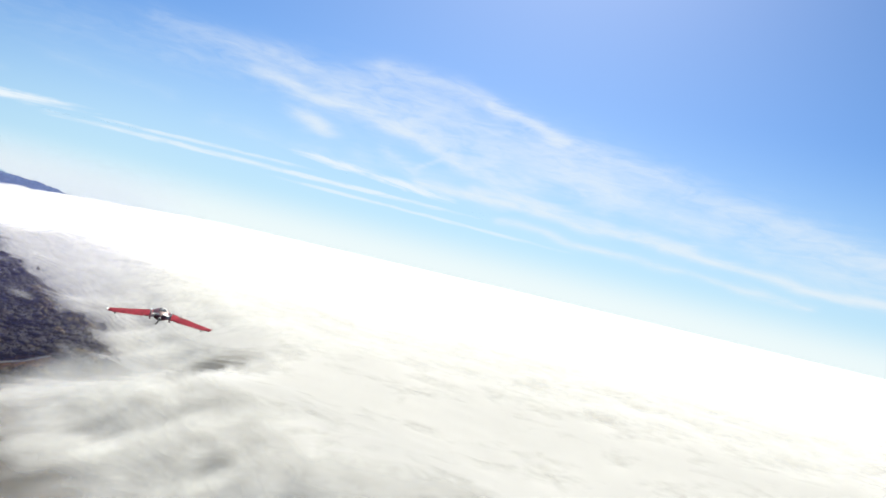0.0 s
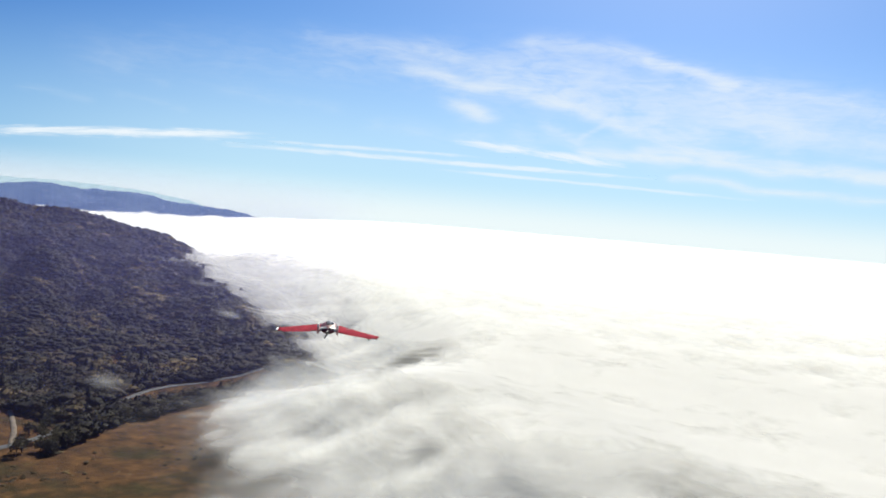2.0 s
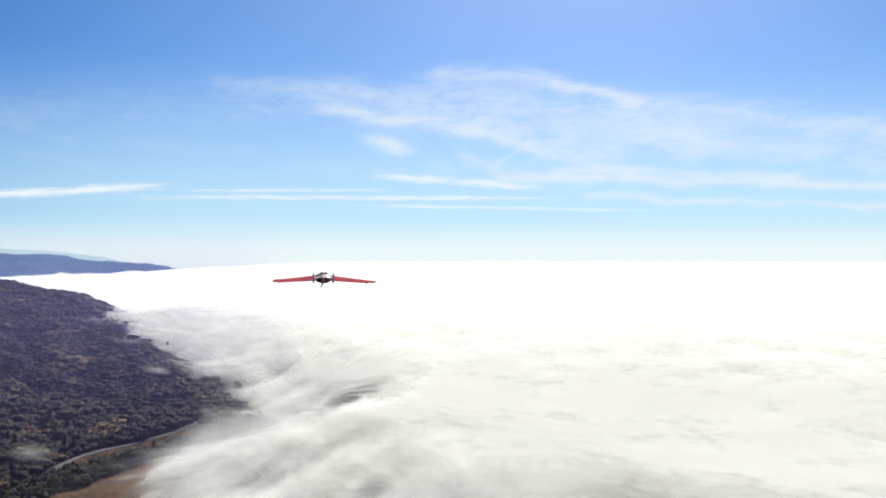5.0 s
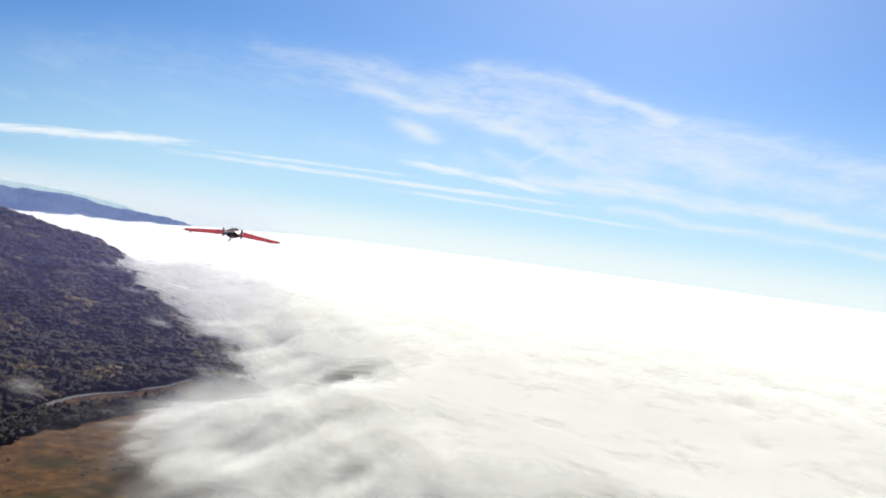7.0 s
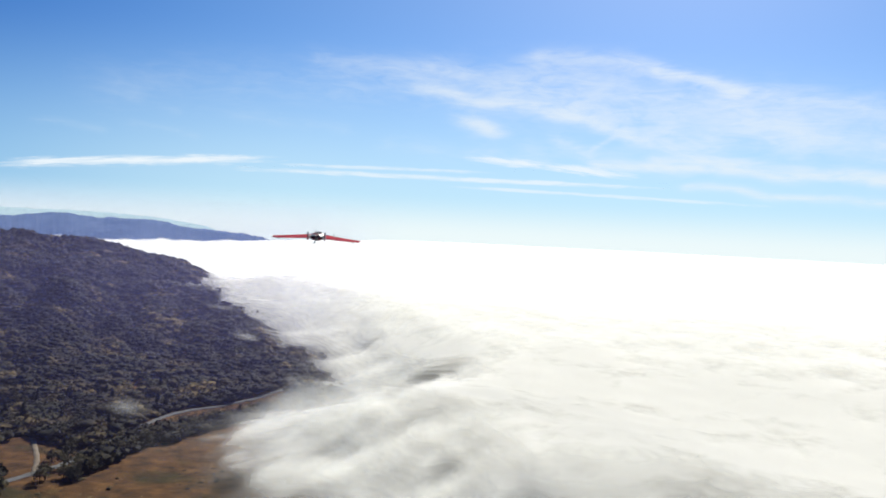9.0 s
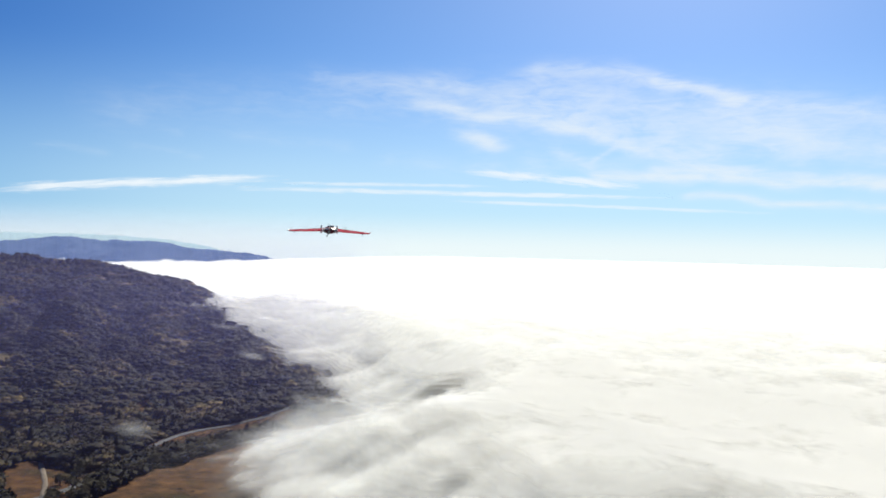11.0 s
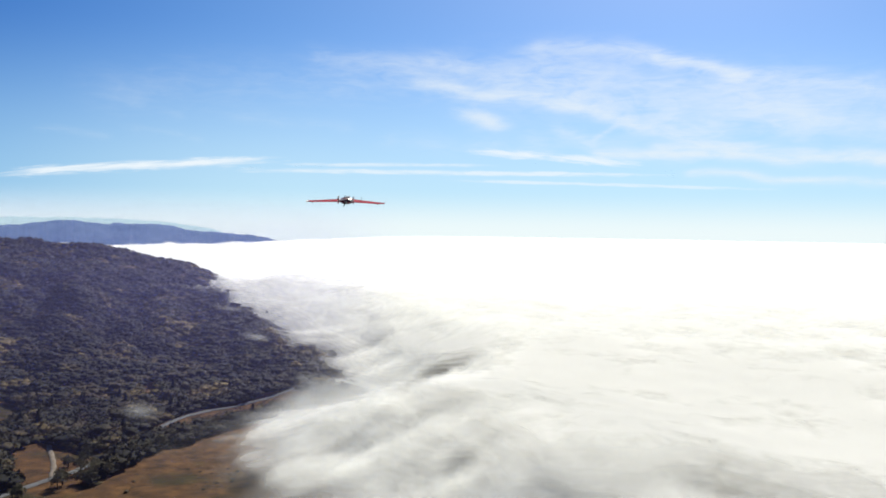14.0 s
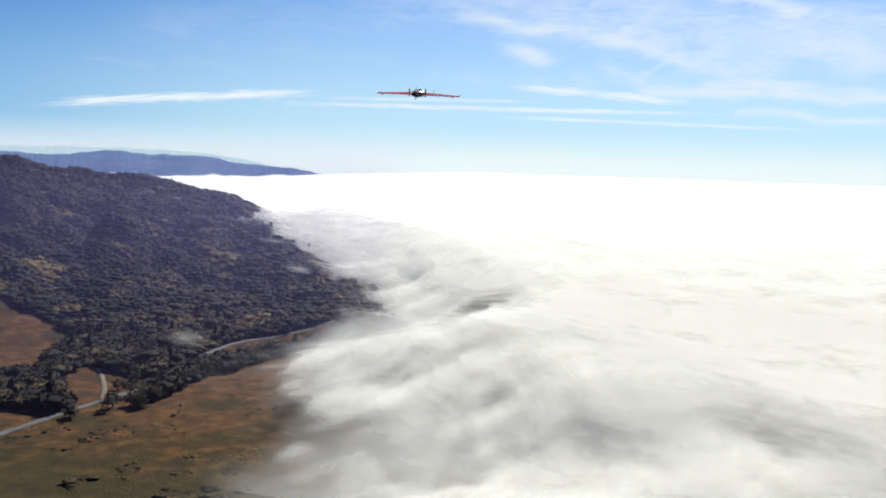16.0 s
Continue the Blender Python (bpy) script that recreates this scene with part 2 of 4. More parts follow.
def cirrus_material(name, glow, along, across, low, high):
    """Thin ice cloud very far off: fibrous, torn, fading out to its edges."""
    m = Mat(name)
    node = m.t.nodes.new("ShaderNodeUVMap")
    node.uv_map = "UVMap"
    sep = m.t.nodes.new("ShaderNodeSeparateXYZ")
    m.link(node.outputs[0], sep.inputs[0])
    u, v = sep.outputs[0], sep.outputs[1]
    deg = m.t.nodes.new("ShaderNodeUVMap")
    deg.uv_map = "degrees"
    info = m.t.nodes.new("ShaderNodeObjectInfo")
    shift = m.t.nodes.new("ShaderNodeCombineXYZ")
    m.link(m.math('MULTIPLY', info.outputs["Random"], 90.0), shift.inputs[2])
    add = m.t.nodes.new("ShaderNodeVectorMath")
    m.link(deg.outputs[0], add.inputs[0]), m.link(shift.outputs[0], add.inputs[1])

    def field(sx, sy, detail, distort):
        mp = m.t.nodes.new("ShaderNodeMapping")
        mp.inputs["Scale"].default_value = (sx, sy, 1)
        m.link(add.outputs[0], mp.inputs["Vector"])
        return m.noise(1.0, detail, 0.62, mp.outputs[0], distort)

    fibre, torn = field(along, across, 6, 0.7), field(along * 0.6, across * 0.25, 5, 1.2)
    ev = m.math('MULTIPLY', m.smooth(v, 0.0, 0.5), m.smooth(v, 1.0, 0.5))
    eu = m.math('MULTIPLY', m.smooth(u, 0.0, 0.3), m.smooth(u, 1.0, 0.7))
    edge = m.math('MULTIPLY', eu, ev)
    body = m.math('ADD', m.math('MULTIPLY', fibre, 0.5), m.math('MULTIPLY', torn, 0.5))
    body = m.math('ADD', body, m.math('MULTIPLY', m.math('SUBTRACT', edge, 0.6), 0.42))
    alpha = m.math('MULTIPLY', m.math('MULTIPLY', m.smooth(body, low, high), m.attribute("opacity")), m.smooth(edge, 0.0, 0.5))
    # the streak's sunlit white is its own glow
    em, clear, cut = m.node("ShaderNodeEmission", Strength=glow), m.node("ShaderNodeBsdfTransparent"), m.node("ShaderNodeMixShader")
    em.inputs["Color"].default_value = (0.88, 0.95, 1.0, 1)
    m.link(alpha, cut.inputs[0]), m.link(clear.outputs[0], cut.inputs[1]), m.link(em.outputs[0], cut.inputs[2])
    m.link(cut.outputs[0], m.out.inputs["Surface"])
    return m.m


def sheet_material():
    """The large veil of ice cloud: fine fibres combed along the wind, torn at two scales."""
    m = Mat("ice_veil")
    deg = m.t.nodes.new("ShaderNodeUVMap")
    deg.uv_map = "degrees"

    def field(sx, sy, detail, distort, turn):
        mp = m.t.nodes.new("ShaderNodeMapping")
        mp.inputs["Scale"].default_value, mp.inputs["Rotation"].default_value = (sx, sy, 1), (0, 0, turn)
        m.link(deg.outputs[0], mp.inputs["Vector"])
        return m.noise(1.0, detail, 0.6, mp.outputs[0], distort)

    fibre, torn = field(0.45, 2.0, 7, 0.9, 0.10), field(0.22, 0.6, 5, 1.0, 0.05)
    n = m.math('ADD', m.math('MULTIPLY', fibre, 0.5), m.math('MULTIPLY', torn, 0.5))
    o = m.attribute("opacity")
    alpha = m.math('MULTIPLY', o, m.smooth(m.math('ADD', n, m.math('MULTIPLY', o, 0.30)), 0.34, 0.86))
    # sunlight on the veil is put in as emission
    em, clear, cut = m.node("ShaderNodeEmission", Strength=0.71), m.node("ShaderNodeBsdfTransparent"), m.node("ShaderNodeMixShader")
    em.inputs["Color"].default_value = (0.88, 0.95, 1.0, 1)
    m.link(alpha, cut.inputs[0]), m.link(clear.outputs[0], cut.inputs[1]), m.link(em.outputs[0], cut.inputs[2])
    m.link(cut.outputs[0], m.out.inputs["Surface"])
    return m.m


def haze_glow_material(name, a, b, glow):
    """Far wooded hills: the bluish haze before them is put into a glowing colour."""
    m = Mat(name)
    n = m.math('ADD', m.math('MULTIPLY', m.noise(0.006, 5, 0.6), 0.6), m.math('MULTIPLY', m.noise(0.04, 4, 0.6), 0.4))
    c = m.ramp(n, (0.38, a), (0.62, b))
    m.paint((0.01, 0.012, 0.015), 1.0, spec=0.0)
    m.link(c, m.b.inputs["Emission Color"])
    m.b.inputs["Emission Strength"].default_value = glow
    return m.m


def plain(name, colour, rough, metal=0.0, spec=0.4, scale=12.0):
    m = Mat(name)
    n = m.noise(scale, 5, 0.6)
    dark = tuple(c * 0.65 for c in colour)
    m.paint(m.mix(m.smooth(n, 0.35, 0.7), dark, colour), m.math('ADD', m.math('MULTIPLY', n, 0.2), rough - 0.1), metal, spec)
    return m.m


def wing_material():
    m = Mat("red_foam_wing")
    n, f, s = m.noise(7, 5), m.noise(40, 4), m.noise(18, 3, 0.5, m.stretched(0.5, 3, 1))
    c = m.ramp(n, (0.3, (0.31, 0.026, 0.046)), (0.65, (0.47, 0.040, 0.068)))
    c = m.mix(m.math('MULTIPLY', m.smooth(s, 0.66, 0.72), 0.35), c, (0.7, 0.40, 0.40))
    c = m.mix(m.math('MULTIPLY', m.smooth(f, 0.52, 0.66), 0.7), c, (0.10, 0.012, 0.022))
    m.paint(c, 0.8, spec=0.03)
    m.bump(f, 0.15, 0.003)
    return m.m


GROUND = ground_material()
FOREST = forest_material("woodland_leaves", (0.016, 0.018, 0.014), (0.030, 0.030, 0.020), (0.066, 0.049, 0.029))
SCRUB = forest_material("scrub_leaves", (0.030, 0.028, 0.018), (0.055, 0.048, 0.026), (0.080, 0.058, 0.032))
LEAF = leaf_material("leaves", (0.044, 0.044, 0.028), (0.115, 0.098, 0.052))
BARK = bark_material()
ROAD = gravel_material("pale_road", (0.070, 0.071, 0.076), (0.135, 0.136, 0.142))
DIRT = gravel_material("dirt_track", (0.11, 0.09, 0.07), (0.21, 0.175, 0.14))
FOG = fog_material()
MIST = fog_material("thin_mist", 0.8, 1.5, 0.7)
BILLOW = fog_material("billowing_fog", 1.1, 1.1, 0.22, 0.3, 0.6)
PUFF = fog_material("fog_puffs", 1.0, 0.7, 0.6, 0.3, 0.8)
AIR = air_material()
STREAK = cirrus_material("streak_cloud", 0.74, 0.45, 6.5, 0.38, 0.74)
SHEET = sheet_material()
# the far hills give off their haze colour instead of being lit
RIDGE = haze_glow_material("ridge_haze_glow", (0.082, 0.138, 0.285), (0.142, 0.210, 0.375), 0.88)
FAINT = haze_glow_material("faint_ridge", (0.50, 0.68, 0.74), (0.53, 0.71, 0.77), 0.78)
RED = wing_material()
BLACK = plain("black_plastic", (0.030, 0.028, 0.034), 0.4)
PINK = plain("faded_red_foam", (0.62, 0.30, 0.32), 0.6)
WHITE = plain("white_plastic", (0.80, 0.80, 0.78), 0.45)
GREY = plain("grey_metal", (0.30, 0.30, 0.31), 0.35, 0.8)
DARKRED = plain("dark_red_tape", (0.17, 0.030, 0.048), 0.5)


# ---- shape helpers ----
def mesh_of(name, verts, faces, material, smooth=False):
    me = bpy.data.meshes.new(name)
    me.from_pydata([tuple(v) for v in verts], [], [tuple(f) for f in faces])
    me.materials.append(material)
    if smooth:
        me.polygons.foreach_set("use_smooth", [True] * len(me.polygons))
    me.update()
    return me


def part(name, bm, material, parent, label="", smooth=False):
    """Links a bmesh as one mesh object under a thing or a part."""
    me = bpy.data.meshes.new(name)
    bm.to_mesh(me)
    bm.free()
    me.materials.append(material)
    if smooth:
        me.polygons.foreach_set("use_smooth", [True] * len(me.polygons))
    ob = new(name, me)
    ob.parent = parent
    return tagged(ob, label)


def wave(x, y, scale, seed):
    """Smooth rolling variation between about -1 and 1."""
    r = random.Random(seed)
    out = np.zeros_like(np.asarray(x, float))
    for k in range(7):
        a, ph, f = r.uniform(0, 2 * math.pi), r.uniform(0, 6.28), (0.6 + 0.35 * k) / scale
        out = out + np.sin((np.asarray(x) * math.cos(a) + np.asarray(y) * math.sin(a)) * f * 2 + ph) / (1 + 0.35 * k)
    return out / 3.0


def billow(x, y, scale, seed):
    """Rounded heaps with sharp creases between them, 0 to about 1."""
    return 1 - np.sqrt(np.abs(wave(x, y, scale, seed)) + 0.3) + 0.3 * np.abs(wave(x, y, scale * 0.6, seed + 1))


def smoothstep(a, b, v):
    s = np.clip((v - a) / (b - a), 0, 1)
    return s * s * (3 - 2 * s)


CREST = [(-4200, 2900, 150, 1100), (-2500, 2150, 188, 1100), (-1350, 1640, 181, 980), (-965, 1400, 158, 800), (-780, 1430, 147, 720),
         (-640, 1430, 116, 610), (-450, 1230, 73, 380), (-330, 1060, 40, 210), (-250, 930, 12, 100)]


def terrain(x, y):
    """Height of the land: a valley floor and one wooded hill that runs out into a spur."""
    x, y = np.asarray(x, float), np.asarray(y, float)
    z, near = np.zeros_like(x), np.zeros_like(x)
    for (ax, ay, az, aw), (bx, by, bz, bw) in zip(CREST, CREST[1:]):
        dx, dy = bx - ax, by - ay
        t = np.clip(((x - ax) * dx + (y - ay) * dy) / (dx * dx + dy * dy), 0, 1)
        d = np.hypot(x - ax - t * dx, y - ay - t * dy)
        s = np.clip(1 - d / (aw + t * (bw - aw)), 0, 1)
        z, near = np.maximum(z, (az + t * (bz - az)) * s * (0.75 + 0.25 * s)), np.maximum(near, s)
    lift = np.clip(z / 60, 0, 1)
    z = z * (1 + 0.10 * wave(x, y, 150, 3) * (1 - np.clip(z / 190, 0, 1))) + 10 * lift * wave(x, y, 75, 5)
    z = z + 22 * lift * (1 - smoothstep(0.6, 0.95, near)) * (np.abs(wave(x, y, 58, 9)) * 2 - 0.8)     # gullies and rounded spurs
    return z + 1.5 * wave(x, y, 90, 7) * (1 - 0.5 * lift)


def inside(px, py, poly):
    px, py = np.asarray(px, float), np.asarray(py, float)
    hit = np.zeros(px.shape, bool)
    for (ax, ay), (bx, by) in zip(poly, poly[1:] + poly[:1]):
        c = (ay > py) != (by > py)
        with np.errstate(divide='ignore', invalid='ignore'):
            hit ^= c & (px < (bx - ax) * (py - ay) / (by - ay + 1e-12) + ax)
    return hit


def edge_distance(px, py, line):
    d = np.full(np.asarray(px, float).shape, 1e9)
    for (ax, ay), (bx, by) in zip(line, line[1:]):
        dx, dy = bx - ax, by - ay
        t = np.clip(((px - ax) * dx + (py - ay) * dy) / (dx * dx + dy * dy), 0, 1)
        d = np.minimum(d, np.hypot(px - ax - t * dx, py - ay - t * dy))
    return d


def steps(lo, hi, fine, reach, grow=1.18):
    """Grid lines: even between lo and hi, then wider and wider out to the reach."""
    v = list(np.arange(lo, hi + 0.1, fine))
    s = fine
    while v[-1] < reach:
        s *= grow
        v.append(min(v[-1] + s, reach))
    s = fine
    while v[0] > -reach:
        s *= grow
        v.insert(0, max(v[0] - s, -reach))
    return np.array(v)


def sheet(name, X, Y, z, keep, material, smooth=True):
    I = np.arange(X.size).reshape(X.shape)
    k = keep[:-1, :-1] & keep[1:, :-1] & keep[:-1, 1:] & keep[1:, 1:]
    f = np.stack([I[:-1, :-1], I[:-1, 1:], I[1:, 1:], I[1:, :-1]], -1)[k]
    used = np.unique(f)
    back = np.full(X.size, -1)
    back[used] = np.arange(len(used))
    v = np.stack([X.ravel(), Y.ravel(), z.ravel()], 1)[used]
    return mesh_of(name, v.tolist(), back[f].tolist(), material, smooth), used


def blob(level, seed, tall, lumps):
    """A lumpy crown of unit width, its foot at zero."""
    bm = bmesh.new()
    bmesh.ops.create_icosphere(bm, subdivisions=level, radius=0.5)
    r = random.Random(seed)
    off = Vector((r.uniform(0, 50), r.uniform(0, 50), r.uniform(0, 50)))
    for v in bm.verts:
        d = v.co.normalized()
        f = 1 + lumps * noise.noise(d * 2.2 + off) + lumps * 0.7 * noise.noise(d * 5 + off)
        p = d * 0.5 * f
        if tall > 1.4:
            t = (d.z + 1) / 2
            p.x *= 1.15 * (1 - 0.8 * t) + 0.1
            p.y *= 1.15 * (1 - 0.8 * t) + 0.1
        v.co = Vector((p.x, p.y, (p.z + 0.42) * tall))
    out = (np.array([v.co[:] for v in bm.verts]), np.array([[v.index for v in f.verts] for f in bm.faces]))
    bm.free()
    return out


# ---- the land ----
xs, ys = steps(-1500, 100, 10, 4950), steps(330, 1700, 10, 4950)
GX, GY = np.meshgrid(xs, ys)
gm, _ = sheet("ground", GX, GY, terrain(GX, GY), np.ones_like(GX, bool), GROUND)
tagged(new("ground", gm), "dry brown and orange grassland rising to a wooded hill", "ground", kind="structure")


def ridge(name, dist, deep, profile, material, label, bumps):
    """A far range of hills: a long wedge with an uneven skyline."""
    az = np.linspace(profile[0][0], profile[-1][0], 640)
    top = np.interp(az, [p[0] for p in profile], [p[1] for p in profile])
    rnd = random.Random(dist)
    verts, faces = [], []
    for a, h in zip(az, top):
        n = bumps * (0.6 * math.sin(a * 2.1 + 1) + 0.5 * math.sin(a * 5.3) + 0.4 * math.sin(a * 13.7 + 2) + rnd.uniform(-0.6, 0.6))
        for dd, hh in ((-deep, 40), (-deep * 0.55, 40 + (h - 40) * 0.62 + n), (-deep * 0.22, 40 + (h - 40) * 0.9 + n * 0.7), (0, h + n), (deep * 0.5, h * 0.7), (deep, 40)):
            r = dist + dd + rnd.uniform(-2, 2)
            verts.append((r * math.sin(radians(a)), r * math.cos(radians(a)), hh))
    for i in range(len(az) - 1):
        for j in range(5):
            faces.append((i * 6 + j, i * 6 + 6 + j, i * 6 + 7 + j, i * 6 + 1 + j))
    return tagged(new(name, mesh_of(name, verts, faces, material, True)), label, "hills", kind="structure")


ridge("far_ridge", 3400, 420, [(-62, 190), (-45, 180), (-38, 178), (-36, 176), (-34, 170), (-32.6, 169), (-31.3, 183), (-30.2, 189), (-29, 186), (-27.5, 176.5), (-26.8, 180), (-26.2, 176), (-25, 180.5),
                               (-23.8, 173), (-22.6, 157), (-21.5, 151), (-20, 145), (-18.7, 141), (-17.5, 127), (-16.5, 112), (-15, 95)], RIDGE, "wooded ridge with painted blue haze standing above the fog", 2.1)
ridge("faint_ridge", 4700, 150, [(-62, 200), (-36, 195), (-32, 199), (-28, 199), (-24.5, 186), (-21.5, 156), (-19.5, 110)], FAINT, "mountain range with painted pale blue haze", 2.0)


def ribbon(name, line, width, lift, material, label, category):
    """A road laid over the land along a bending line."""
    pts = np.array(line, float)
    for _ in range(3):
        q = [pts[0]]
        for a, b in zip(pts, pts[1:]):
            q += [a * 0.75 + b * 0.25, a * 0.25 + b * 0.75]
        pts = np.array(q + [pts[-1]])
    tang = np.gradient(pts, axis=0)
    side = np.stack([-tang[:, 1], tang[:, 0]], 1) / np.linalg.norm(tang, axis=1)[:, None]
    verts, faces = [], []
    for i, (p, s) in enumerate(zip(pts, side)):
        w = width * (1 + 0.12 * math.sin(i * 1.3))
        for k, dz in ((-0.62, -0.5), (-0.5, 0.0), (0, 0.12), (0.5, 0.0), (0.62, -0.5)):
            x, y = p + s * w * k
            verts.append((x, y, float(terrain(*p)) + lift + dz))
    for i in range(len(pts) - 1):
        for j in range(4):
            faces.append((i * 5 + j, i * 5 + 5 + j, i * 5 + 6 + j, i * 5 + 1 + j))
    return tagged(new(name, mesh_of(name, verts, faces, material, True)), label, category, kind="structure")


ROAD_LINE = [(-200, 1000), (-258, 912), (-298, 862), (-322, 838), (-337, 806), (-342, 782), (-344, 747), (-346, 698), (-349, 661), (-346, 633), (-350, 607), (-356, 591), (-362, 569),
             (-370, 536), (-385, 478), (-420, 368)]
TRACK_LINE = [(-412, 683), (-394, 657), (-374, 627), (-357, 594)]
ribbon("road", ROAD_LINE, 5.4, 0.9, ROAD, "pale two-lane valley road between trees", "road")
ribbon("track", TRACK_LINE, 3.4, 0.8, DIRT, "pale dirt track that joins the road", "track")

FIELDS = [
    [(-421, 636), (-429, 655), (-434, 681), (-428, 697), (-407, 685), (-389, 673), (-362, 670), (-350, 668), (-350, 648), (-352, 611), (-359, 596), (-365, 573), (-380, 580), (-401, 605)],
    [(-372, 508), (-348, 541), (-340, 562), (-313, 578), (-316, 621), (-314, 664), (-299, 696), (-290, 736), (-270, 796), (-190, 794), (-120, 658), (-110, 458), (-340, 438)],
    [(-700, 869), (-592, 835), (-582, 838), (-558, 822), (-536, 807), (-510, 794), (-486, 771), (-480, 747), (-486, 729), (-461, 674), (-450, 648), (-520, 598), (-760, 758)],
    [(-431, 898), (-426, 905), (-416, 902), (-412, 896), (-422, 893)],
]

# ---- fog ----
SHORE = [(-4900, 3900), (-2600, 2750), (-1500, 2020), (-920, 1590), (-655, 1445), (-480, 1240), (-412, 1194), (-346, 1142), (-280, 1040), (-236, 962), (-206, 850),
         (-199, 830), (-198, 790), (-216, 725), (-218, 640), (-200, 580), (-166, 535), (-140, 490), (-138, 435), (-140, 380), (-105, 270), (-60, 120), (60, -250)]
BANK = SHORE + [(4900, -250), (4900, 4950), (-4900, 4950)]
MOUNDS = [(-150, 640, 60, 12), (-110, 680, 65, 8), (-160, 545, 65, 6), (-140, 452, 60, 4), (-95, 560, 70, 8), (-30, 640, 95, 10), (70, 560, 80, 8)]
THIN = [(-35, 437, 40, 0.75), (136, 377, 40, 1.15), (27, 455, 36, 0.85), (115, 476, 36, 0.6), (-55, 478, 36, 0.4), (-95, 464, 40, 0.6), (-27, 498, 30, 0.3)]
GAP = [(-240, 830, 52, 0.8, 0.6), (-208, 800, 46, 0.72, 0.6), (-177, 785, 44, 0.72, 0.6), (-145, 782, 42, 0.85, 0.5), (-115, 790, 44, 0.55, 0.2), (-80, 798, 46, 0.28, 0.05),
       (-228, 890, 48, 0.72, 0.5), (-186, 865, 38, 0.68, 0.4), (-270, 955, 45, 0.8, 0.4), (-300, 1010, 32, 0.8, 0.3),
       (-252, 1030, 26, 0.8, 0), (-141, 900, 26, 0.8, 0)]    # a low, thin hollow behind the near bank, with two torn holes beyond


def gap_at(x, y):
    """How far the bank sinks, and how far it is torn open."""
    high, shut = np.ones_like(x), np.ones_like(x)
    for tx, ty, tr, amount, sink in GAP:
        g = amount * np.exp(-((x - tx) ** 2 + ((y - ty) * 0.62) ** 2) / (tr * tr))
        high, shut = high * (1 - 0.8 * g * sink), shut * (1 - np.minimum(g, 0.9))
    return 1 - high, 1 - shut


def fog_top(x, y):
    r = np.hypot(x, y)
    z = 42 + 74 * smoothstep(450, 1650, r) + 39 * smoothstep(2500, 3250, r) * (0.05 + 0.95 * smoothstep(-1500, -300, x))
    for mx, my, mr, mh in MOUNDS:
        z = z + mh * np.exp(-((x - mx) ** 2 + (y - my) ** 2) / (mr * mr))
    heap = 3.5 * wave(x, y, 60, 21) + 1.5 * wave(x, y, 28, 25)
    return z + heap * smoothstep(1250, 520, r) + 4 * billow(x, y, 260, 24) * smoothstep(2400, 900, r) + (17 * billow(x, y, 140, 27) - 9) * smoothstep(2300, 2800, r) * smoothstep(-300, -1100, x)


SLICES = 9


def fog_layer(k):
    """One slice of the bank; the upper slices hold only the heads of the billows, the lowest is the dense sea that reaches the horizon."""
    base = k == SLICES - 1
    fx, fy = steps(-480, 330, 6, 3280 if base else 1600), steps(300, 1100, 6, 3280 if base else 1600)
    X, Y = np.meshgrid(fx, fy)
    far = np.maximum(np.abs(X), np.abs(Y))
    t = smoothstep(2000, 3280, far)
    bend = 1 - t + t * far / np.maximum(np.hypot(X, Y), 1)      # the far rim is round
    X, Y = X * bend, Y * bend
    sd = edge_distance(X, Y, SHORE) * np.where(inside(X, Y, BANK), 1, -1)
    r = np.hypot(X, Y)
    soft = 58 + 34 * smoothstep(760, 620, r) + 60 * smoothstep(900, 2500, r)
    d = sd / soft + (0.28 * wave(X, Y, 50, 31) + 0.26 * wave(X, Y, 20, 32)) * smoothstep(2.0, 0.5, np.abs(sd / soft))
    d = np.minimum(d, 1.22 + 0.7 * smoothstep(380, 600, r))
    for tx, ty, tr, amount in THIN:
        d = d - amount * 0.39 * np.exp(-((X - tx) ** 2 + (Y - ty) ** 2) / (1.8 * tr * tr))
    hollow, torn = gap_at(X, Y)
    torn = np.clip(torn * (1.0 + 0.45 * wave(X, Y, 17, 77)), 0, 1)
    d = d * (1 - 0.87 * torn) - 0.24 * torn
    d = d + 0.21 * k - 1.32
    if base:
        d = d + 2.6 * smoothstep(650, 1250, r) * smoothstep(0.5, 1.6, sd / soft) * (1 - torn)
    else:
        d = d - 2.2 * smoothstep(800, 1550, r) * np.maximum(smoothstep(60, 260, sd), smoothstep(1400, 1560, r))
    keep = (d > 0) & (Y > -260)
    z = fog_top(X, Y) + (10 - 4.5 * k) * smoothstep(1500, 900, r) - (2 + k) * smoothstep(900, 1500, r)
    low = np.minimum(terrain(X, Y) + 19 - 1.2 * k, z)             # at its ragged rim the bank sinks to the tree tops
    z = z + (low - z) * smoothstep(220, 10, sd) * smoothstep(1800, 1500, r) * np.maximum(np.maximum(smoothstep(780, 940, r), smoothstep(540, 440, r)), 0.22) * 0.95
    z = z - np.maximum(z - low, 0) * 0.28 * hollow
    me, used = sheet("fog_bank", X, Y, z, keep, FOG)
    att = me.attributes.new("fog_depth", 'FLOAT', 'POINT')
    att.data.foreach_set("value", d.ravel()[used].astype(np.float32))
    return me


fog = tagged(new("fog_bank"), "white sea of fog with wispy ragged edges", "fog", kind="stuff")
for k in range(SLICES):
    layer = new("fog_layer", fog_layer(k))
    layer.parent = fog


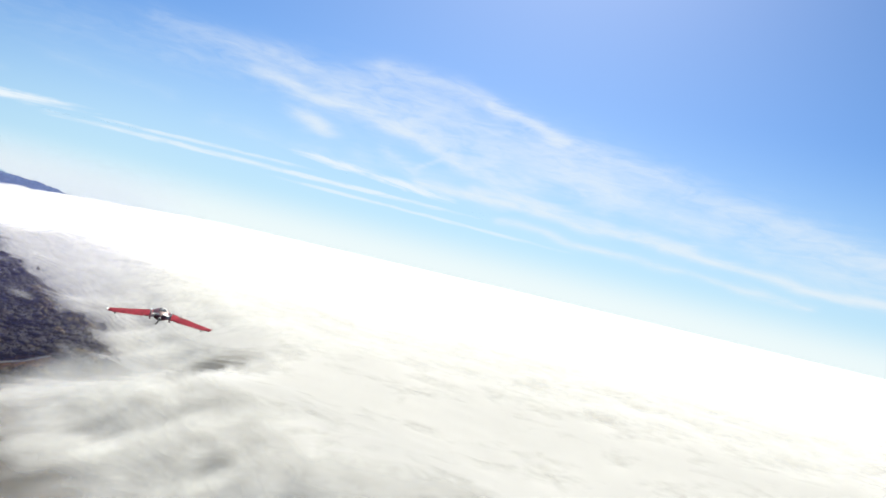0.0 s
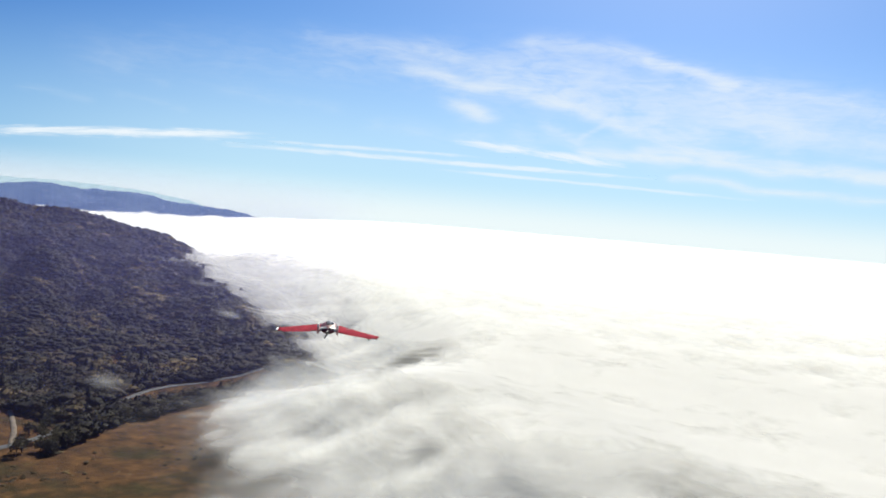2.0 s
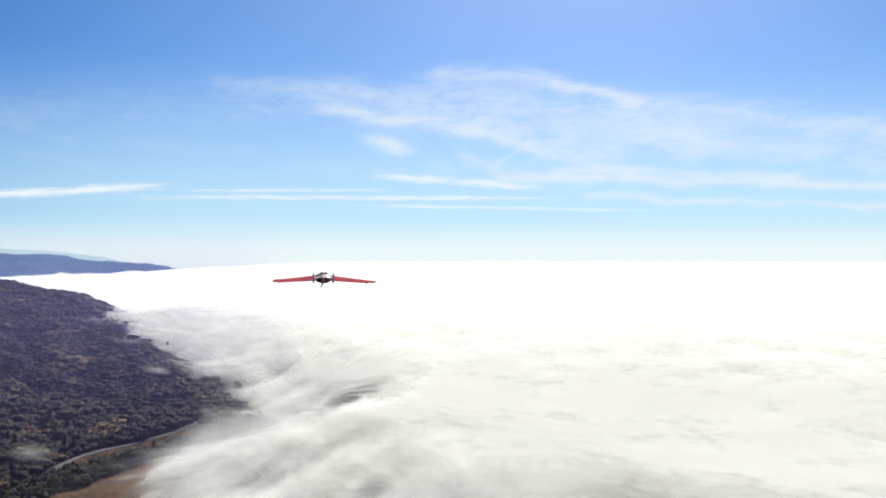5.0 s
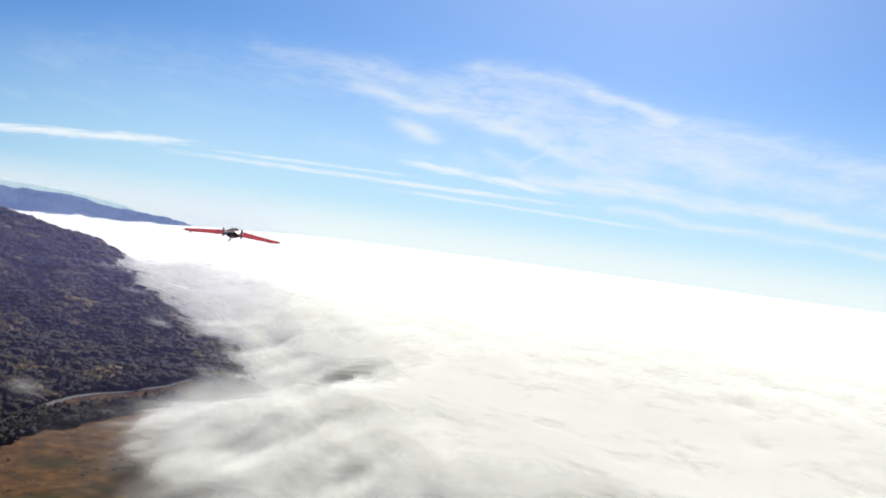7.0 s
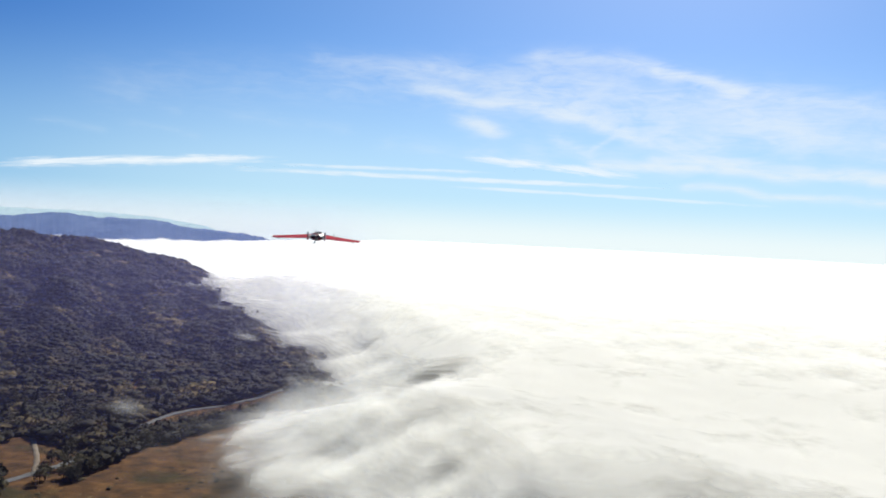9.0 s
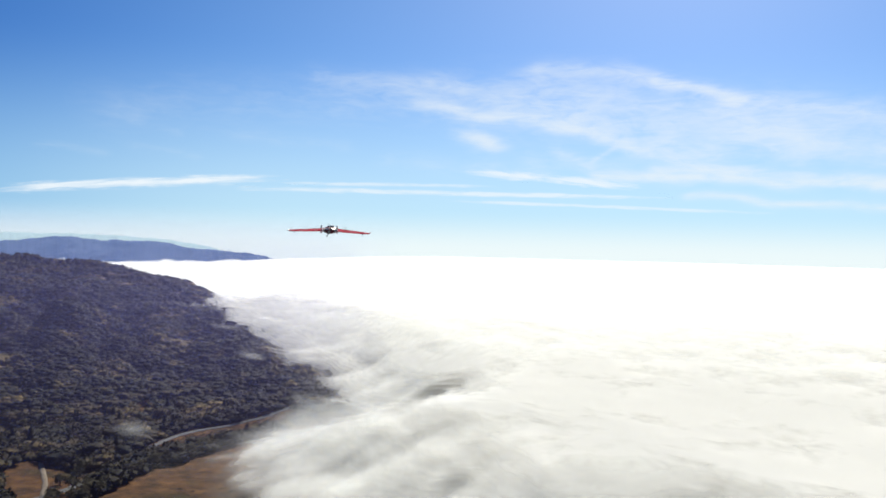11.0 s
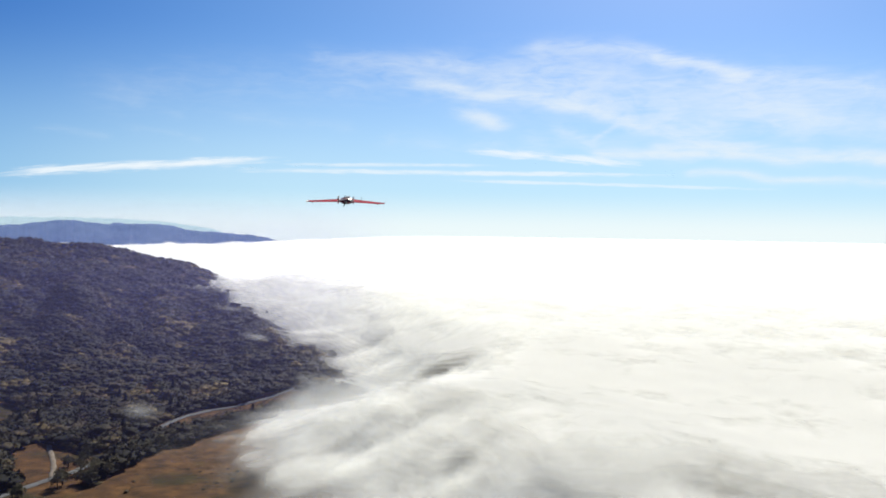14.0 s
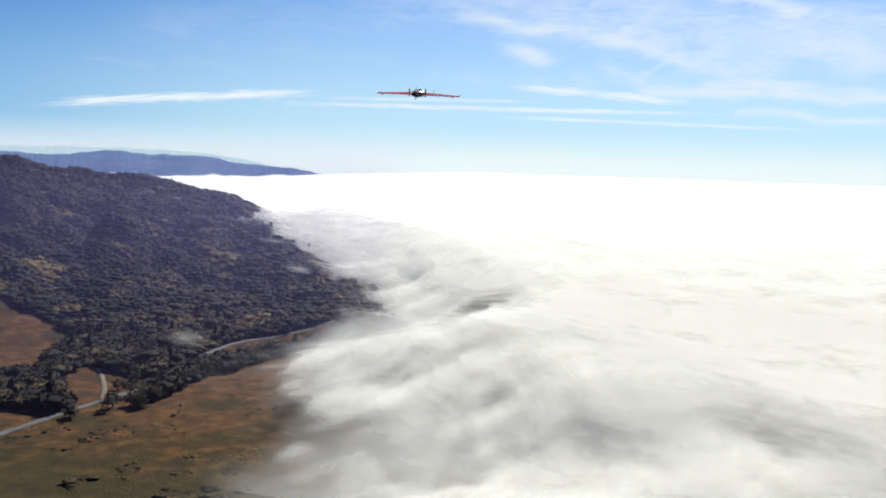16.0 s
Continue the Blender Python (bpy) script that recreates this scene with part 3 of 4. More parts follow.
def wisp(x, y, z, rx, ry, turn, tall):
    """A torn puff of mist that drifts over the trees, thickest in its middle."""
    root = tagged(new("mist_wisp"), "thin torn wisp of mist drifting over trees", "mist", "wisps of mist", "stuff")
    for k in range(6):
        g, h = np.linspace(-1, 1, 21), k / 2.5 - 1
        U, V = np.meshgrid(g, g)
        d = 0.42 * (1 - U * U - V * V - 0.75 * h * h)
        me, used = sheet("mist_layer", U, V, 0.10 * tall * np.sin(2.2 * U + k) * np.cos(1.7 * V) + (h + 1) * 0.5 * tall, d > 0, MIST)
        co = np.empty(len(me.vertices) * 3)
        me.vertices.foreach_get("co", co)
        co = co.reshape(-1, 3) * (rx, ry, 1)
        c, q = math.cos(radians(turn)), math.sin(radians(turn))
        lean = co[:, 2] * 0.5
        co = np.stack([co[:, 0] * c - co[:, 1] * q + x - lean, co[:, 0] * q + co[:, 1] * c + y, co[:, 2] + z], 1)
        me.vertices.foreach_set("co", co.ravel())
        att = me.attributes.new("fog_depth", 'FLOAT', 'POINT')
        att.data.foreach_set("value", d.ravel()[used].astype(np.float32))
        new("mist_layer", me).parent = root
    return root


def fog_billow(reach):
    """One upright slice through the fluffy rim of the bank and its hollow."""
    A, U = np.meshgrid(np.radians(np.arange(-27, 9, 0.45)), np.linspace(0, 1, 17))
    X, Y = reach * np.sin(A) + 6 * wave(A * 400, U * 60, 40, int(reach)), reach * np.cos(A)
    foot, top = terrain(X, Y) + 2, np.maximum(fog_top(X, Y), terrain(X, Y) + 22) + 14
    z = foot + (top - foot) * U
    sd = edge_distance(X, Y, SHORE) * np.where(inside(X, Y, BANK), 1, -1)
    torn = gap_at(X, Y)[1]
    rim = (0.72 + 0.28 * smoothstep(600, 720, Y)) * smoothstep(-40, 45, sd) * smoothstep(170, 80, sd)
    rim = np.maximum(rim, 0.8 * smoothstep(0.1, 0.35, torn) * smoothstep(-10, 60, sd)) - 0.62 * torn
    head = np.clip((top + 5 * wave(X, z, 14, 71) - z) / 26, 0, 1) * (0.45 + 0.55 * smoothstep(0, 0.35, U))
    d = 0.86 * np.clip(rim, 0, 1) * head - 0.05
    me, used = sheet("fog_billow", X, Y, z, d > -0.04, BILLOW)
    att = me.attributes.new("fog_depth", 'FLOAT', 'POINT')
    att.data.foreach_set("value", d.ravel()[used].astype(np.float32))
    new("fog_billow", me).parent = fog


for k in range(24):
    fog_billow(440 + 21 * k)


def fog_brow(reach):
    """Small puffs along the far rim of the fog, against the foot of the ridge."""
    A, U = np.meshgrid(np.radians(np.arange(-36, -11, 0.1)), np.linspace(0, 1, 7))
    X, Y = reach * np.sin(A), reach * np.cos(A)
    puff = 2 + 9 * np.clip(wave(A * reach, A * 0 + reach, 30, 81) + 0.7 * wave(A * reach, A * 0 + reach, 80, 82), 0, 1.6)
    z = fog_top(X, Y) - 14 + (12 + puff) * U
    me, used = sheet("fog_brow", X, Y, z, U > -1, PUFF)
    att = me.attributes.new("fog_depth", 'FLOAT', 'POINT')
    att.data.foreach_set("value", (1.3 * (1 - U) * smoothstep(-11.5, -17, np.degrees(A))).ravel()[used].astype(np.float32))
    new("fog_brow", me).parent = fog


for reach in (2880, 2960):
    fog_brow(reach)


def mist_veil(k):
    """Thin mist that creeps up the wooded slope from the bank."""
    X, Y = np.meshgrid(np.arange(-720, -130, 9.0), np.arange(690, 1500, 9.0))
    out = edge_distance(X, Y, SHORE) * np.where(inside(X, Y, BANK), -1, 1)
    d = 0.40 * smoothstep(140, -30, out + 40 * wave(X, Y, 60, 51)) * smoothstep(1250, 1000, Y) * smoothstep(720, 820, Y) * (1 - 0.45 * gap_at(X, Y)[1]) - 0.03 * k
    me, used = sheet("mist_veil", X, Y, terrain(X, Y) + 15 + 7 * k, d > 0.03, MIST)
    att = me.attributes.new("fog_depth", 'FLOAT', 'POINT')
    att.data.foreach_set("value", d.ravel()[used].astype(np.float32))
    new("mist_veil", me).parent = fog


for k in range(2):
    mist_veil(k)

wisp(-335, 722, 8, 20, 30, 20, 32)
wisp(-358, 742, 8, 18, 24, 10, 20)
wisp(-400, 1110, 72, 55, 22, -35, 10)
wisp(-330, 1000, 50, 50, 22, -50, 10)


def field_mist(k):
    """Thin mist that spills from the near bank over the dry field."""
    X, Y = np.meshgrid(np.arange(-380, -60, 6.0), np.arange(380, 800, 6.0))
    out = edge_distance(X, Y, SHORE) * np.where(inside(X, Y, BANK), -1, 1)
    d = 0.46 * smoothstep(105, -30, out + 30 * wave(X, Y, 30, 52)) - 0.04 * abs(k - 1)
    me, used = sheet("field_mist", X, Y, terrain(X, Y) + 10 + 9 * k + 3 * wave(X, Y, 20, 53 + k), d > 0.02, MIST)
    att = me.attributes.new("fog_depth", 'FLOAT', 'POINT')
    att.data.foreach_set("value", d.ravel()[used].astype(np.float32))
    new("mist_veil", me).parent = fog


for k in range(3):
    field_mist(k)

# the air over the valley: upright sheets of faint haze, one behind the other
haze_root = tagged(new("valley_haze"), "faint bluish haze in the valley air", "haze", kind="stuff")
for reach in range(600, 1360, 54):
    bows = [radians(a) for a in np.linspace(-75, 0, 60)]
    ring = [(reach * math.sin(a), reach * math.cos(a), z) for z in (-20, 40, 100, 160, 220) for a in bows]
    quads = [(j * 60 + i, j * 60 + i + 1, j * 60 + i + 61, j * 60 + i + 60) for j in range(4) for i in range(59)]
    new("haze_sheet", mesh_of("haze_sheet", ring, quads, AIR, True)).parent = haze_root


# ---- thin high cloud ----
def cirrus(a, b, width, opacity, material, bow=0.0, label="thin white streak of high cloud", dist=4900, twist=0.0):
    """A long streak of ice cloud between two directions (bearing, height in degrees), so far off that it only shows its face."""
    n, w = 28, 6
    verts, faces, uvs = [], [], []
    for i in range(n + 1):
        u = i / n
        az = a[0] + (b[0] - a[0]) * u
        el = a[1] + (b[1] - a[1]) * u + bow * 4 * u * (1 - u)
        for j in range(w + 1):
            v = j / w - 0.5
            e, z = radians(el + v * width), radians(az + v * twist)
            r = dist + 60 * math.sin(3 * u + 2 * v)
            verts.append((r * math.sin(z) * math.cos(e), r * math.cos(z) * math.cos(e), 200 + r * math.sin(e)))
            uvs.append((u, j / w, az, v * width))
    for i in range(n):
        for j in range(w):
            faces.append((i * 7 + j, i * 7 + 7 + j, i * 7 + 8 + j, i * 7 + 1 + j))
    me = mesh_of("cirrus_cloud", verts, faces, material, True)
    for name, k in (("UVMap", 0), ("degrees", 2)):
        layer = me.uv_layers.new(name=name)
        for l in me.loops:
            layer.data[l.index].uv = uvs[l.vertex_index][k:k + 2]
    att = me.attributes.new("opacity", 'FLOAT', 'POINT')
    att.data.foreach_set("value", [opacity] * len(verts))
    return tagged(new("cirrus_cloud", me), label, "cloud", "high clouds", "stuff")


TRAIL = "old vapour trail spread into a white line"
cirrus((-37.5, 2.1), (-13.2, 4.3), 1.25, 0.95, STREAK, 0.15, TRAIL)
cirrus((-25.0, 3.15), (14.0, 3.2), 0.7, 0.72, STREAK, 0.15, TRAIL, 4850)
cirrus((-19.5, 3.6), (0.5, 3.9), 0.5, 0.6, STREAK, 0.05, TRAIL, 4800)
cirrus((-9.0, 2.85), (19.0, 2.2), 0.5, 0.6, STREAK, 0.1, TRAIL, 4820)
cirrus((-6.5, 4.9), (9.5, 3.75), 1.25, 0.85, STREAK, 0.1)

# the large veil: soft strokes of thicker and thinner ice cloud: width and strength, then bearing and height in degrees
STROKES = [
    (0.55, 0.75, [(-7.3, 9.3), (-2.6, 8.5), (3.1, 7.8), (7.0, 6.5), (10.8, 5.5), (13.0, 4.8)]),
    (1.10, 0.55, [(1.0, 8.6), (5.0, 7.9), (8.5, 7.0), (11.5, 6.0)]),
    (1.60, 0.50, [(-2.0, 9.8), (3.0, 10.0), (8.0, 9.2), (13.0, 8.2), (17.0, 7.2)]),
    (0.45, 0.85, [(8.4, 10.7), (11.0, 10.3), (13.6, 9.5)]),
    (0.70, 0.55, [(0.5, 11.5), (4.5, 11.6), (8.8, 10.8)]),
    (0.90, 0.55, [(13.5, 9.2), (18.7, 8.9), (24.3, 7.5), (29.6, 6.7), (36.0, 5.6)]),
    (1.30, 0.40, [(12.0, 7.2), (19.0, 6.6), (27.0, 5.6), (36.0, 4.6)]),
    (0.42, 0.90, [(5.0, 4.7), (9.0, 4.6), (14.0, 4.4), (19.8, 4.2), (25.3, 3.7), (30.4, 3.4), (36.0, 3.0)]),
    (0.35, 0.65, [(8.5, 5.1), (12.3, 5.0), (17.4, 4.8), (23.0, 4.3)]),
    (0.36, 0.75, [(10.5, 3.4), (15.2, 3.1), (22.6, 2.7), (31.0, 2.2)]),
]
STROKES += [
    (2.60, 0.34, [(-1.0, 9.0), (6.0, 8.8), (13.0, 7.8), (22.0, 6.6), (34.0, 5.0)]),
    (1.50, 0.22, [(-26.0, 7.6), (-16.0, 8.6), (-6.0, 9.2)]),
    (0.60, 0.85, [(-4.3, 7.4), (-3.2, 7.1), (-2.2, 6.5)]),
    (0.22, 0.55, [(4.3, 5.7), (5.0, 6.1), (5.7, 6.7)]),
    (0.40, 0.50, [(1.9, 6.3), (2.8, 5.8), (4.2, 5.2)]),
    (0.45, 0.38, [(-19.5, 6.9), (-16.9, 6.6), (-12.5, 6.2)]),
    (0.28, 0.42, [(-31.0, 5.4), (-28.0, 5.15)]),
    (0.32, 0.42, [(-26.0, 5.6), (-22.0, 5.2)]),
    (0.22, 0.30, [(-25.8, 7.2), (-23.0, 6.4)]),
    (0.80, 0.50, [(-14.2, 10.8), (-9.8, 10.6), (-5.0, 10.5)]),
    (1.50, 0.30, [(-27.0, 8.2), (-18.8, 9.5), (-8.0, 9.6)]),
    (0.70, 0.28, [(-9.0, 5.4), (-4.0, 5.1), (1.0, 4.9)]),
    (0.70, 0.30, [(0.0, 5.6), (6.0, 5.3), (10.0, 4.2)]),
]


def cirrus_veil():
    az, el = np.meshgrid(np.arange(-42, 42.01, 0.25), np.arange(0.9, 16.01, 0.18))
    wob_a, wob_e = az + 0.5 * wave(az * 10, el * 25, 25, 61), el + 0.22 * wave(az * 10, el * 20, 22, 62)
    clear = np.ones_like(az)
    for width, strength, line in STROKES:
        d = edge_distance(wob_a * 0.55, wob_e, [(p[0] * 0.55, p[1]) for p in line])
        clear *= 1 - strength * np.exp(-(d / width) ** 2 * 1.4)
    opac = (1 - clear) * (0.42 + 0.44 * smoothstep(-19, -4, az))
    e, z, r = np.radians(el), np.radians(az), 4880.0
    v = np.stack([r * np.sin(z) * np.cos(e), r * np.cos(z) * np.cos(e), 200 + r * np.sin(e)], -1).reshape(-1, 3)
    I = np.arange(az.size).reshape(az.shape)
    keep = (opac[:-1, :-1] > 0.02) | (opac[1:, 1:] > 0.02)
    f = np.stack([I[:-1, :-1], I[:-1, 1:], I[1:, 1:], I[1:, :-1]], -1)[keep]
    used = np.unique(f)
    back = np.full(az.size, -1)
    back[used] = np.arange(len(used))
    me = mesh_of("cirrus_veil", v[used].tolist(), back[f].tolist(), SHEET, True)
    deg = np.stack([az.ravel(), el.ravel()], 1)[used]
    layer = me.uv_layers.new(name="degrees")
    li = np.empty(len(me.loops), int)
    me.loops.foreach_get("vertex_index", li)
    layer.data.foreach_set("uv", deg[li].ravel().astype(np.float32))
    att = me.attributes.new("opacity", 'FLOAT', 'POINT')
    att.data.foreach_set("value", opac.ravel()[used].astype(np.float32))
    return tagged(new("cirrus_veil", me), "white feathery veil of high ice cloud", "cloud", "high clouds", "stuff")


cirrus_veil()


# ---- trees ----
def crown_form(seed, tall, level, leaves):
    """A lumpy crown of clumped foliage with torn leaf sprays standing out of it. Unit width, foot at zero."""
    core, faces = blob(level, seed, tall, 0.42)
    r = np.random.RandomState(seed)
    vs, fs = [core], [list(f) for f in faces]
    base = len(core)
    mid = np.array([0, 0, 0.42 * tall])
    for k in range(leaves):
        c = core[r.randint(len(core))]
        if c[2] < 0.25 * tall:
            continue
        d = c - mid
        d = d / (np.linalg.norm(d) + 1e-6) + (0, 0, 0.4)
        u = np.cross(d, r.normal(size=3))
        u /= np.linalg.norm(u)
        s = r.uniform(0.06, 0.14)
        vs.append(np.array([c - u * s - d * s * 0.3, c + u * s - d * s * 0.3, c + u * s * 0.6 + d * s * 1.1, c - u * s * 0.5 + d * s * 0.8]))
        fs += [[base, base + 1, base + 2], [base, base + 2, base + 3]]
        base += 4
    return np.concatenate(vs), np.array(fs)


def wood(name, spots, level, leaves, label, seed, pointed=0.02, heave=0.0, material=FOREST, squat=1.0):
    """Woodland too thick to count: every crown turned, sized and toned on its own."""
    r = np.random.RandomState(seed)
    broad = [crown_form(seed * 20 + i, (0.85, 1.0, 0.75, 0.9, 1.1, 0.8)[i % 6], level, leaves) for i in range(12)]
    slim = [crown_form(seed * 20 + 12 + i, 1.7 + 0.2 * i, level, leaves) for i in range(4)]
    vs, fs, tones, base = [], [], [], 0
    xs_, ys_ = np.array([p[0] for p in spots]), np.array([p[1] for p in spots])
    feet = terrain(xs_, ys_) + heave * (billow(xs_, ys_, 21, 61) - 0.2)             # rounded stands with creases between
    stands = np.clip(0.5 + 0.55 * wave(xs_, ys_, 15, 62) + 0.3 * wave(xs_, ys_, 42, 63), 0, 1)
    for (x, y, size), foot, stand in zip(spots, feet, stands):
        fir = r.uniform() < pointed
        v, f = (slim if fir else broad)[r.randint(4 if fir else 12)]
        a, s = r.uniform(0, 6.28), size * r.uniform(0.75, 1.25)
        c, q = math.cos(a), math.sin(a)
        w = v * (s * (0.7 if fir else 1.35), s * (0.7 if fir else 1.35) * r.uniform(0.85, 1.15), s * r.uniform(0.65, 0.95) * squat)
        w = np.stack([w[:, 0] * c - w[:, 1] * q + x, w[:, 0] * q + w[:, 1] * c + y, w[:, 2] + foot - 0.4], 1)
        vs.append(w), fs.append(f + base), tones.append(np.full(len(v), r.uniform(0, 0.35) if fir else 0.68 * stand + 0.32 * r.uniform(0.1, 1)))
        base += len(v)
    me = mesh_of(name, np.concatenate(vs).tolist(), np.concatenate(fs).tolist(), material, True)
    att = me.attributes.new("tone", 'FLOAT', 'POINT')
    att.data.foreach_set("value", np.concatenate(tones).astype(np.float32))
    return tagged(new(name, me), label, "forest", kind="stuff")


def scatter(x0, x1, y0, y1, gap, seed):
    r = np.random.RandomState(seed)
    gx, gy = np.meshgrid(np.arange(x0, x1, gap), np.arange(y0, y1, gap))
    return gx.ravel() + r.uniform(-0.45, 0.45, gx.size) * gap, gy.ravel() + r.uniform(-0.45, 0.45, gx.size) * gap


def free(x, y, margin_road):
    ok = (edge_distance(x, y, ROAD_LINE) > margin_road) & (edge_distance(x, y, TRACK_LINE) > 7)
    for f in FIELDS:
        ok &= ~inside(x, y, f)
    ok &= np.hypot(x + 443, y - 782) > 9                # the hut's clearing
    for step in (9, 17, 26, 35, 45):                           # low verge along the open side of the road
        k = 1 + step / np.hypot(x, y)
        ok &= (edge_distance(x * k, y * k, ROAD_LINE) > 6) | ((y > 628) & (y < 748)) | (y > 905)
        ok &= ~inside(x * k, y * k, FIELDS[3])
    return ok


def wooded(x, y):
    """Where the woodland stands: on the hill and its foot, and under the thin hollow of the fog."""
    bearing = np.degrees(np.arctan2(x, y))
    deep_fog = (edge_distance(x, y, SHORE) > np.where(y > 1000, 60, 110)) & inside(x, y, BANK) & (gap_at(x, y)[1] < 0.2)
    ok = free(x, y, 9) & (bearing > -44) & ~deep_fog & (y < 1570 - 0.10 * (x + 600)) & (wave(x, y, 70, 41) < 1.2)
    return ok & (~((x > -330) & (y < 700)) | (edge_distance(x, y, ROAD_LINE) < 34))


wx, wy = scatter(-1100, -50, 560, 980, 5.4, 1)
pick = wooded(wx, wy) & (np.hypot(wx, wy) < 960)
sizes = 9.0 + 1.4 * wave(wx, wy, 60, 42) + np.random.RandomState(4).uniform(-2.0, 2.0, wx.size)
wood("woodland_near", list(zip(wx[pick], wy[pick], sizes[pick])), 2, 60, "dense dark green woodland on the lower hill slope", 11, 0.02, 9.0)
wx, wy = scatter(-1500, -50, 560, 1660, 4.4, 2)
pick = wooded(wx, wy) & (np.hypot(wx, wy) >= 960)
sizes = 7.2 + 0.9 * wave(wx, wy, 60, 42) + np.random.RandomState(5).uniform(-1.6, 1.6, wx.size)
wood("woodland_hill", list(zip(wx[pick], wy[pick], sizes[pick])), 1, 8, "dense dark forest covering the hill", 12, 0.0, 11.0)

sx, sy = scatter(-420, 260, 330, 720, 9, 6)
scrub = (wave(sx, sy, 45, 43) > 0.15) & free(sx, sy, 8) & ~inside(sx, sy, BANK)
ssz = np.random.RandomState(8).uniform(3.5, 7, sx.size)
tx_, ty_ = scatter(-420, -130, 420, 600, 3.4, 16)
thick = (wave(tx_, ty_, 17, 47) + 0.4 * wave(tx_, ty_, 7, 48) > 0.48 + 0.9 * smoothstep(515, 590, ty_)) & (edge_distance(tx_, ty_, ROAD_LINE) > 8)
tsz = np.random.RandomState(18).uniform(1.0, 3.0, tx_.size)
wood("scrub", list(zip(sx[scrub], sy[scrub], ssz[scrub])) + list(zip(tx_[thick], ty_[thick], tsz[thick])), 1, 50, "dark scrub and bushes on the valley floor", 13, 0.0, 0.0, SCRUB, 0.5)
bx, by = scatter(-760, -120, 440, 860, 11, 9)
bush = (wave(bx, by, 38, 44) + 0.5 * wave(bx, by, 13, 46) > 0.45) & ~free(bx, by, 0) & (edge_distance(bx, by, ROAD_LINE) > 9) & (edge_distance(bx, by, TRACK_LINE) > 7)
bsz = np.random.RandomState(10).uniform(1.2, 3, bx.size)
vx, vy = scatter(-360, -230, 740, 915, 3.6, 19)
verge = (edge_distance(vx, vy, ROAD_LINE) > 6) & ~wooded(vx, vy) & (edge_distance(vx, vy, ROAD_LINE) < 48) & (wave(vx, vy, 12, 49) > -0.5)
vsz = np.random.RandomState(20).uniform(1.0, 2.3, vx.size)
wood("bushes", list(zip(bx[bush], by[bush], bsz[bush])) + list(zip(vx[verge], vy[verge], vsz[verge])), 1, 30, "low dark bushes scattered over dry grass", 14, 0.0, 0.0, SCRUB, 0.7)


def tree(seed, height, spread):
    """A broad tree: tapered trunk, limbs, and a crown of many small leaf clumps with gaps between."""
    r = random.Random(seed)
    root = new("tree")
    bm = bmesh.new()

    def limb(a, b, ra, rb):
        m = look(a, b)
        rings = []
        for p, rad in ((a, ra), ((Vector(a) + Vector(b)) / 2 + Vector((r.uniform(-.2, .2), r.uniform(-.2, .2), 0)), (ra + rb) / 2), (b, rb)):
            rings.append([bm.verts.new(Vector(p) + m.to_3x3() @ Vector((rad * math.cos(k * 1.047), rad * math.sin(k * 1.047), 0))) for k in range(6)])
        for u, w in zip(rings, rings[1:]):
            for k in range(6):
                bm.faces.new((u[k], u[(k + 1) % 6], w[(k + 1) % 6], w[k]))

    limb((0, 0, -0.5), (0.2, 0.1, height * 0.45), 0.4, 0.26)
    tips = []
    for k in range(7):
        a = k * 0.9 + r.uniform(-0.3, 0.3)
        tip = (math.cos(a) * spread * 0.33, math.sin(a) * spread * 0.33, height * r.uniform(0.40, 0.78))
        limb((0.15, 0.08, height * r.uniform(0.28, 0.44)), tip, 0.17, 0.05)
        tips.append(Vector(tip))
    part("trunk", bm, BARK, root, "rough brown trunk and limbs")
    bm = bmesh.new()
    tips.append(Vector((0, 0, height * 0.85)))
    for k in range(240):
        c = r.choice(tips) + Vector((r.gauss(0, spread * 0.14), r.gauss(0, spread * 0.14), r.gauss(0, height * 0.10)))
        s = r.uniform(0.5, 1.1)
        v = [bm.verts.new(c + Vector((r.uniform(-1, 1), r.uniform(-1, 1), r.uniform(-0.7, 0.7))).normalized() * s * r.uniform(0.6, 1.2)) for _ in range(6)]
        for i, j, l in ((0, 1, 2), (0, 2, 3), (0, 3, 4), (0, 4, 5), (1, 2, 5), (3, 4, 5), (1, 3, 5), (2, 4, 1)):
            bm.faces.new((v[i], v[j], v[l]))
    part("crown", bm, LEAF, root, "dark green leaf crown with gaps")
    return tagged(root, "broad dark green tree at the field edge", "tree", "trees along the fields")


kinds = [tree(1, 11, 10), tree(2, 9, 9), tree(3, 13, 10)]
places = []
rt = random.Random(5)
for line, off in ((ROAD_LINE[7:11], 11), (ROAD_LINE[7:11], -12), (FIELDS[0][:8], 5), (FIELDS[0][11:], 6), (FIELDS[1][1:9], 5), (FIELDS[1][1:9], 11), (FIELDS[2][5:11], 5), (FIELDS[2][5:11], 10)):
    for (ax, ay), (bx2, by2) in zip(line, line[1:]):
        n = max(1, int(math.hypot(bx2 - ax, by2 - ay) / 13))
        nx, ny = -(by2 - ay), bx2 - ax
        l = math.hypot(nx, ny)
        for i in range(n):
            t = (i + rt.uniform(0.1, 0.9)) / n
            o = off + rt.uniform(-3, 3)
            p = (ax + (bx2 - ax) * t + nx / l * o, ay + (by2 - ay) * t + ny / l * o)
            if edge_distance(np.array([p[0]]), np.array([p[1]]), ROAD_LINE)[0] > 7 and edge_distance(np.array([p[0]]), np.array([p[1]]), TRACK_LINE)[0] > 6:
                places.append(p)
